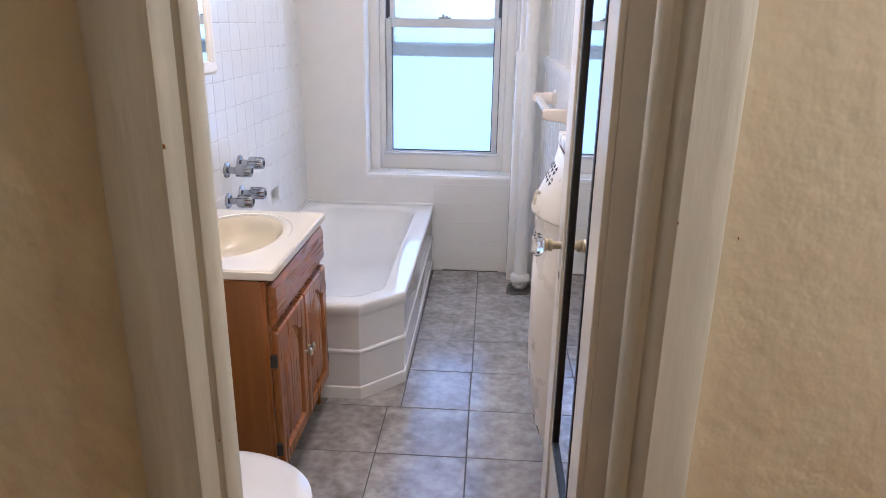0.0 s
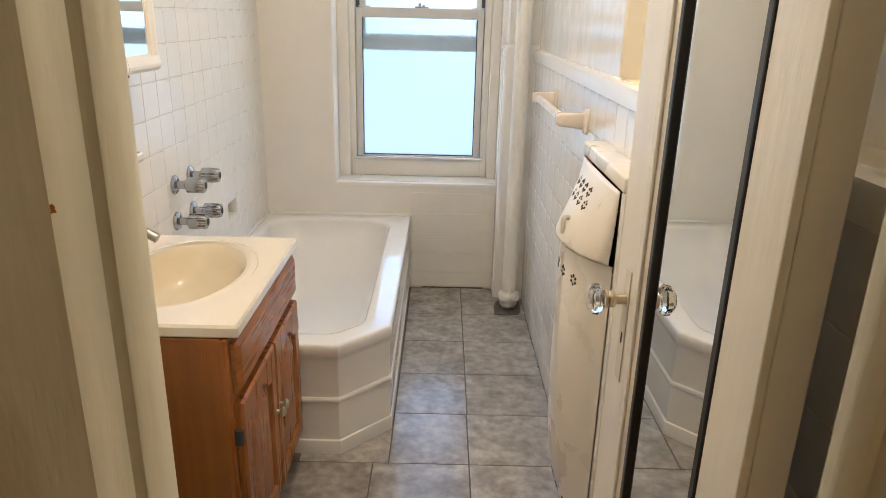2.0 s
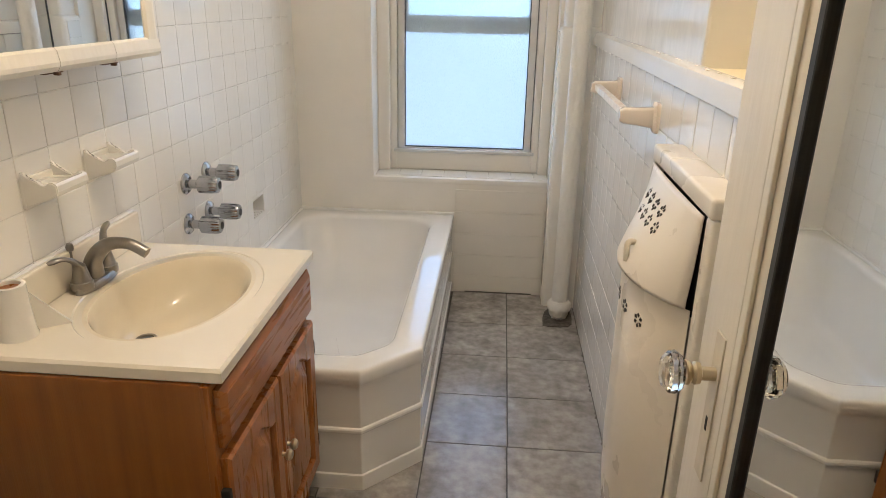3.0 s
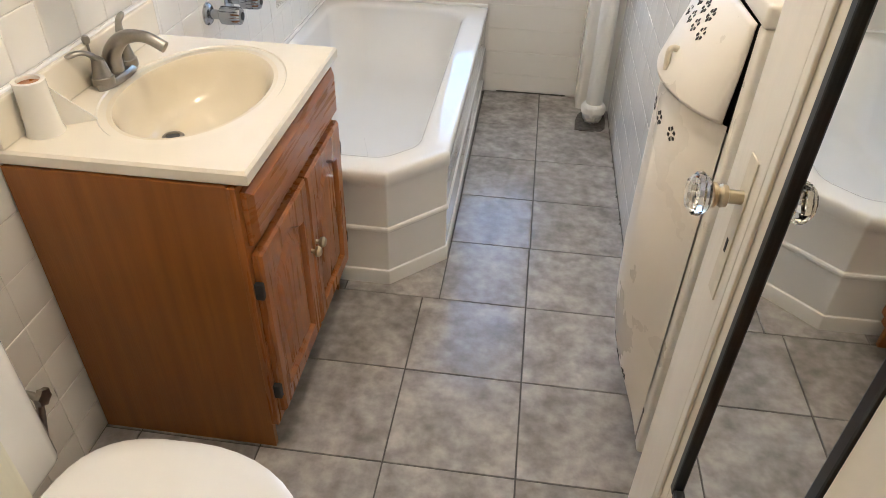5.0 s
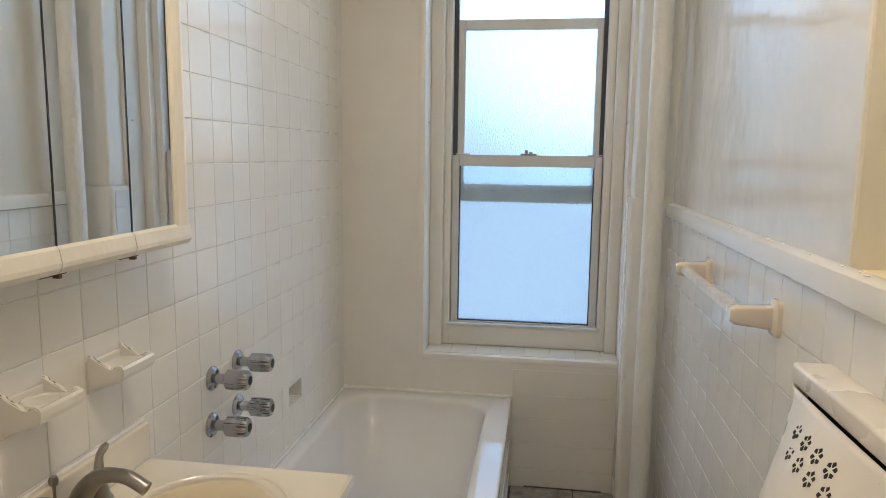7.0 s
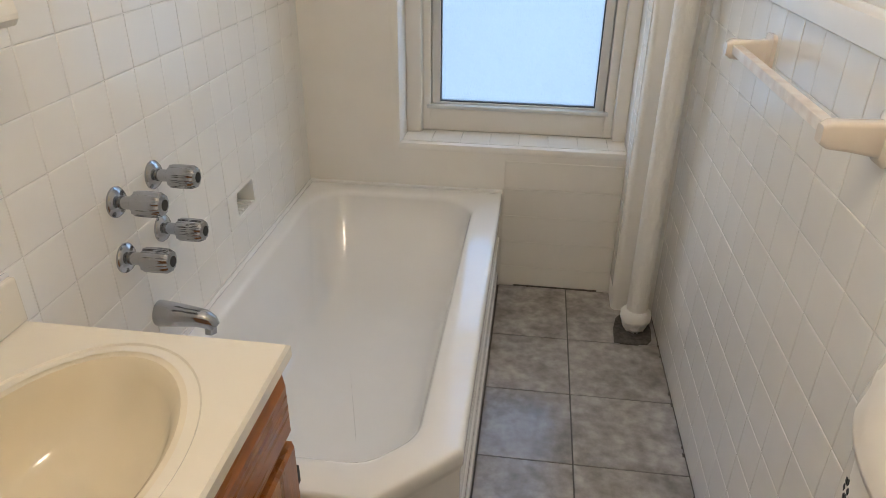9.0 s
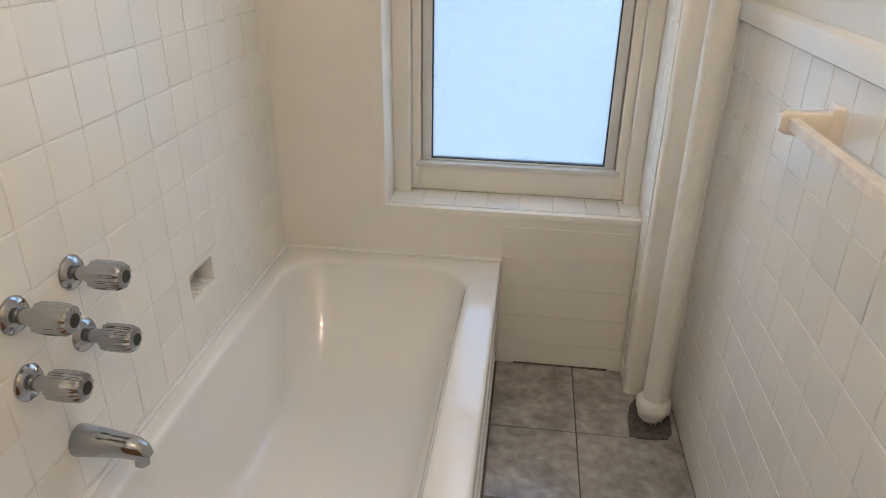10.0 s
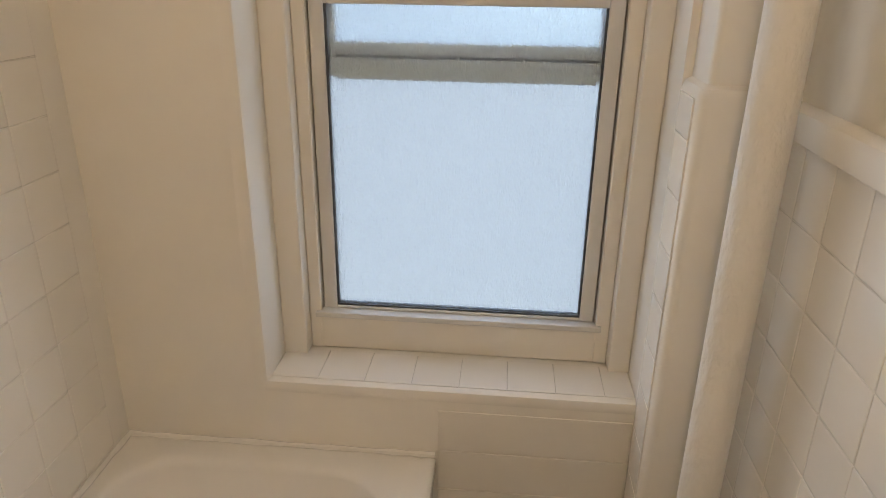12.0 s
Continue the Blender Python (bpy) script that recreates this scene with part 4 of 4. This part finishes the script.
part("tank_lid", boxes([(XL + 0.008, -0.225, CY - 0.195, CY + 0.158, 0.722, 0.755)], 0.012, 3), m_tub, to, smooth=True)
sv = thing("shutoff_valve", (XL, 1.93, 0.325), "dull metal water shutoff valve on the wall", "valve")
bm = bmesh.new()
tube(bm, spline([(XL, 1.93, 0.325), (XL + 0.04, 1.93, 0.325), (XL + 0.055, 1.92, 0.305), (XL + 0.05, 1.90, 0.225)], 5), 0.008, n=10)
part("pipe", bm, m_nickel, sv, smooth=True)
bm = bmesh.new()
lathe(bm, [(0, 0.018), (0.012, 0.018)], (XL + 0.055, 1.93, 0.325), (1, 0, 0), n=12, wave=0.12, teeth=6)
part("handle", bm, m_nickel, sv, smooth=True)

# ---- outside the window ----
setting("ground", boxes([(-120, 120, YB + 0.31, 200, -5.2, -5.0)]), m_ground, "dull green yard far below the window", "ground")
nh = thing("neighbour_house", (1.5, 13, -5), "pale sided neighbouring house with a dark pitched roof", "house")
bm = bmesh.new()
gable = [(-9, -5), (14, -5), (14, 1.35), (0.3, 1.45), (-3.4, 4.0), (-9, 1.45)]
loft(bm, [[(x, y, z) for x, z in gable] for y in (12, 20)], cap_start=True, cap_end=True)
part("wall", bm, m_siding, nh)
bm = bmesh.new()
for (xa, za), (xb, zb) in (((0.6, 1.28), (-3.4, 4.04)), ((-3.4, 4.04), (-9.4, 1.3))):
    loft(bm, [[(xa, y, za), (xb, y, zb), (xb, y, zb + 0.14), (xa, y, za + 0.14)] for y in (11.6, 20.4)], cap_start=True, cap_end=True)
part("roof", bm, m_roof, nh, "dark shingled roof")

# nicks and chips in the paint
def chips(name, parent, spots, mat, seed):
    rng = random.Random(seed)
    for (x, y, z), u, v, r in spots:
        c, u, v = Vector((x, y, z)), Vector(u), Vector(v)
        nn = u.cross(v).normalized()
        bm = bmesh.new()
        ring = [c + (u * math.cos(a) * 0.55 + v * math.sin(a)) * r * rng.uniform(0.55, 1.25) for a in [2 * math.pi * i / 11 for i in range(11)]]
        loft(bm, [[p - nn * 0.0006 for p in ring], [p + nn * 0.0006 for p in ring]], cap_start=True, cap_end=True)
        part(name, bm, mat, parent)


casing_l, casing_r = bpy.data.objects["door_casing_left"], bpy.data.objects["door_casing_right"]
X, Y, Z = (1, 0, 0), (0, 1, 0), (0, 0, 1)
chips("nick", casing_l, [((DX0 - 0.044, HY - 0.0468, 1.272), X, Z, 0.004), ((DX0 - 0.020, HY - 0.0213, 0.80), X, Z, 0.0025), ((DX0 - 0.012, HY - 0.0252, 0.62), X, Z, 0.003)], m_oakd, 3)
chips("nick", casing_r, [((DX1 + 0.144, HY - 0.0003, 1.157), X, Z, 0.0022), ((DX1 + 0.046, HY - 0.0475, 1.19), X, Z, 0.002)], m_oakd, 5)
rng = random.Random(8)
cap_ob = bpy.data.objects["tile_cap"]
chips("chip", cap_ob, [((XR + rng.uniform(0.002, 0.008), rng.uniform(2.2, 3.4), CAP + 0.0568), X, Y, rng.uniform(0.003, 0.008)) for _ in range(16)], m_bar, 6)
chips("chip", floor_ob, [((XR - 0.004, rng.uniform(2.7, 4.1), 0.0006), X, Y, rng.uniform(0.004, 0.010)) for _ in range(14)], m_mortar, 9)
# ragged open joint between the floor and the back wall
bm = bmesh.new()
joint = [(0.36 + 0.0145 * i, rng.uniform(0.004, 0.0085)) for i in range(24)]
loft(bm, [[(x, YB - w, -0.001), (x, YB - w, 0.0022), (x, YB + 0.004, 0.0050), (x, YB + 0.004, -0.001)] for x, w in joint], cap_start=True, cap_end=True)
part("open_joint", bm, m_mortar, floor_ob, "dark ragged joint along the wall")

# ---- tiles, last ----
def tile_mesh(name, w, h, d, b, mat):
    bm = bmesh.new()
    rings = [(0, 0), (0, d - b), (0.13 * b, d - 0.5 * b), (0.5 * b, d - 0.13 * b), (b, d - 0.02 * b), (b + 0.003, d)]
    loft(bm, [[(sx * (w / 2 - i), sy * (h / 2 - i), z) for sx, sy in ((-1, -1), (1, -1), (1, 1), (-1, 1))] for i, z in rings], cap_end=True)
    return mesh_from(name, bm, mat, smooth=50)


tile_rand = random.Random(11)
shared = {}


def place_tile(name, parent, w, h, d, b, mat, m):
    key = (round(w, 4), round(h, 4), d, mat.name)
    if key not in shared:
        shared[key] = tile_mesh(name, w, h, d, b, mat)
    ob = new(name, shared[key])
    ob.parent = parent
    j = 0.07
    ob.matrix_basis = m @ pose(0, 0, tile_rand.uniform(-0.0003, 0.0003), tile_rand.uniform(-j, j), tile_rand.uniform(-j, j), 0)
    return ob


# left wall: the normal is +x
to_left = Matrix(((0, 0, 1, 0), (1, 0, 0, 0), (0, 1, 0, 0), (0, 0, 0, 1)))
rest = bmesh.new()
GAP = 0.0009
n_part = 0
y_first = 2.905 - PITCH * 13
for i in range(25):
    y0 = y_first + PITCH * i
    for k in range(-1, 23):
        z0 = ROW0 + PITCH * k
        y1, z1 = y0 + PITCH, z0 + PITCH
        za, zb, ya, yb = max(z0, 0.002), min(z1, TOP), max(y0, YF + 0.001), y1
        if zb - za < 0.012 or yb - ya < 0.012:
            continue
        if y1 > ny0 + 0.004 and y0 < ny1 - 0.004 and z1 > nz0 + 0.004 and z0 < nz1 - 0.004:
            continue
        w, h = yb - ya - GAP, zb - za - GAP
        m = Matrix.Translation((XL - 0.006, (ya + yb) / 2, (za + zb) / 2)) @ to_left
        if 2.2 < y0 < 4.2 and 0.4 < z0 < 2.0 and n_part < 290:
            n_part += 1
            place_tile("tile", wall_left, w, h, 0.006, 0.0024, m_tile, m)
        else:
            hw, hh = w / 2, h / 2
            m2 = m @ pose(0, 0, tile_rand.uniform(-0.0003, 0.0003), tile_rand.uniform(-0.2, 0.2), tile_rand.uniform(-0.2, 0.2), 0)
            r = lambda a, b, z: [m2 @ Vector(p) for p in ((-a, -b, z), (a, -b, z), (a, b, z), (-a, b, z))]
            loft(rest, [r(hw, hh, 0), r(hw, hh, 0.0036), r(hw - 0.0003, hh - 0.0003, 0.0048), r(hw - 0.0012, hh - 0.0012, 0.0057), r(hw - 0.0034, hh - 0.0034, 0.006)], cap_end=True)
tagged(part("more_tiles", rest, m_tile, wall_left, smooth=50), kind="stuff")
y_last = y_first + PITCH * 25
part("smooth_strip", boxes([(XL - 0.005, XL - 0.0002, y_last - 0.001, YB, 0.0, TOP)]), m_tile, wall_left)
# plain filler tiles round the niche
ca0 = y_first + PITCH * math.floor((ny0 - y_first) / PITCH)
cb0 = ROW0 + PITCH * math.floor((nz0 - ROW0) / PITCH)
ca1, cb1 = ca0 + PITCH * 2, cb0 + PITCH
part("niche_tile", boxes([r for r in ((XL - 0.005, XL, ca0 + 0.001, ny0, cb0 + 0.001, cb1 - 0.001), (XL - 0.005, XL, ny1, ca1 - 0.001, cb0 + 0.001, cb1 - 0.001),
                                      (XL - 0.005, XL, ny0, ny1, cb0 + 0.001, nz0), (XL - 0.005, XL, ny0, ny1, nz1, cb1 - 0.001)) if r[3] - r[2] > 0.002 and r[5] - r[4] > 0.002]), m_tile, wall_left)

# right wall: the normal is -x
to_right = Matrix(((0, 0, -1, 0), (-1, 0, 0, 0), (0, 1, 0, 0), (0, 0, 0, 1)))
y_first = 2.972 - PITCH * 14
for i in range(25):
    y0 = max(y_first + PITCH * i, YF + 0.001)
    y1 = min(y_first + PITCH * (i + 1), 4.163)
    for k in range(-1, 10):
        z0, z1 = max(ROW0R + PITCH * k, 0.002), ROW0R + PITCH * (k + 1)
        z1 = CAP if k == 9 else z1
        if y1 - y0 < 0.012 or z1 - z0 < 0.012:
            continue
        place_tile("tile", wall_right, y1 - y0 - GAP, z1 - z0 - GAP, 0.006, 0.0024, m_tile,
                   Matrix.Translation((XR + 0.006, (y0 + y1) / 2, (z0 + z1) / 2)) @ to_right)

# back wall below the window: courses whose upright joints are painted over
to_back = Matrix(((1, 0, 0, 0), (0, 0, -1, 0), (0, 1, 0, 0), (0, 0, 0, 1)))
for k in range(-1, 4):
    z0, z1 = max(ROW0 + PITCH * k, 0.006), ROW0 + PITCH * (k + 1)
    place_tile("tile", wall_back, 0.436, z1 - z0 - GAP, 0.0026, 0.0014, m_wall, Matrix.Translation((0.5195, YB - 0.0005, (z0 + z1) / 2)) @ to_back)
# pier side tiles
for k in range(0, 11):
    z0, z1 = ROW0 + PITCH * k, min(ROW0 + PITCH * (k + 1), 1.268)
    place_tile("tile", pier, 0.098, z1 - z0 - GAP, 0.004, 0.0014, m_tile, Matrix.Translation((WX1 + 0.0005, 4.238, (z0 + z1) / 2)) @ to_right)
# sill tiles
to_up = Matrix.Identity(4)
for i in range(8):
    x0, x1 = WX0 + 0.006 + i * 0.109, min(WX0 + 0.006 + (i + 1) * 0.109, WX1 - 0.002)
    if x1 - x0 > 0.01:
        place_tile("tile", sill, x1 - x0 - GAP, 0.125, 0.0035, 0.0012, m_tile, Matrix.Translation(((x0 + x1) / 2, YB + 0.078, WZ0 - 0.0005)) @ to_up)

# floor tiles
FT = 0.305
rows = [3.331 + FT * k for k in range(-7, 3)] + [YB]
for a, b in zip(rows, rows[1:]):
    ya, yb = max(a, YF - 0.13), b
    cols = [XL, -0.362, -0.057, 0.248, 0.568, XR] if yb < 2.8 else [XL, 0.0, 0.300, 0.568, XR] if ya < 2.8 else [0.25, 0.300, 0.571, XR]
    for xa, xb in zip(cols, cols[1:]):
        place_tile("tile", floor_ob, xb - xa - 0.004, yb - ya - 0.004, 0.0075, 0.0012, m_floor, Matrix.Translation(((xa + xb) / 2, (ya + yb) / 2, -0.0075)))
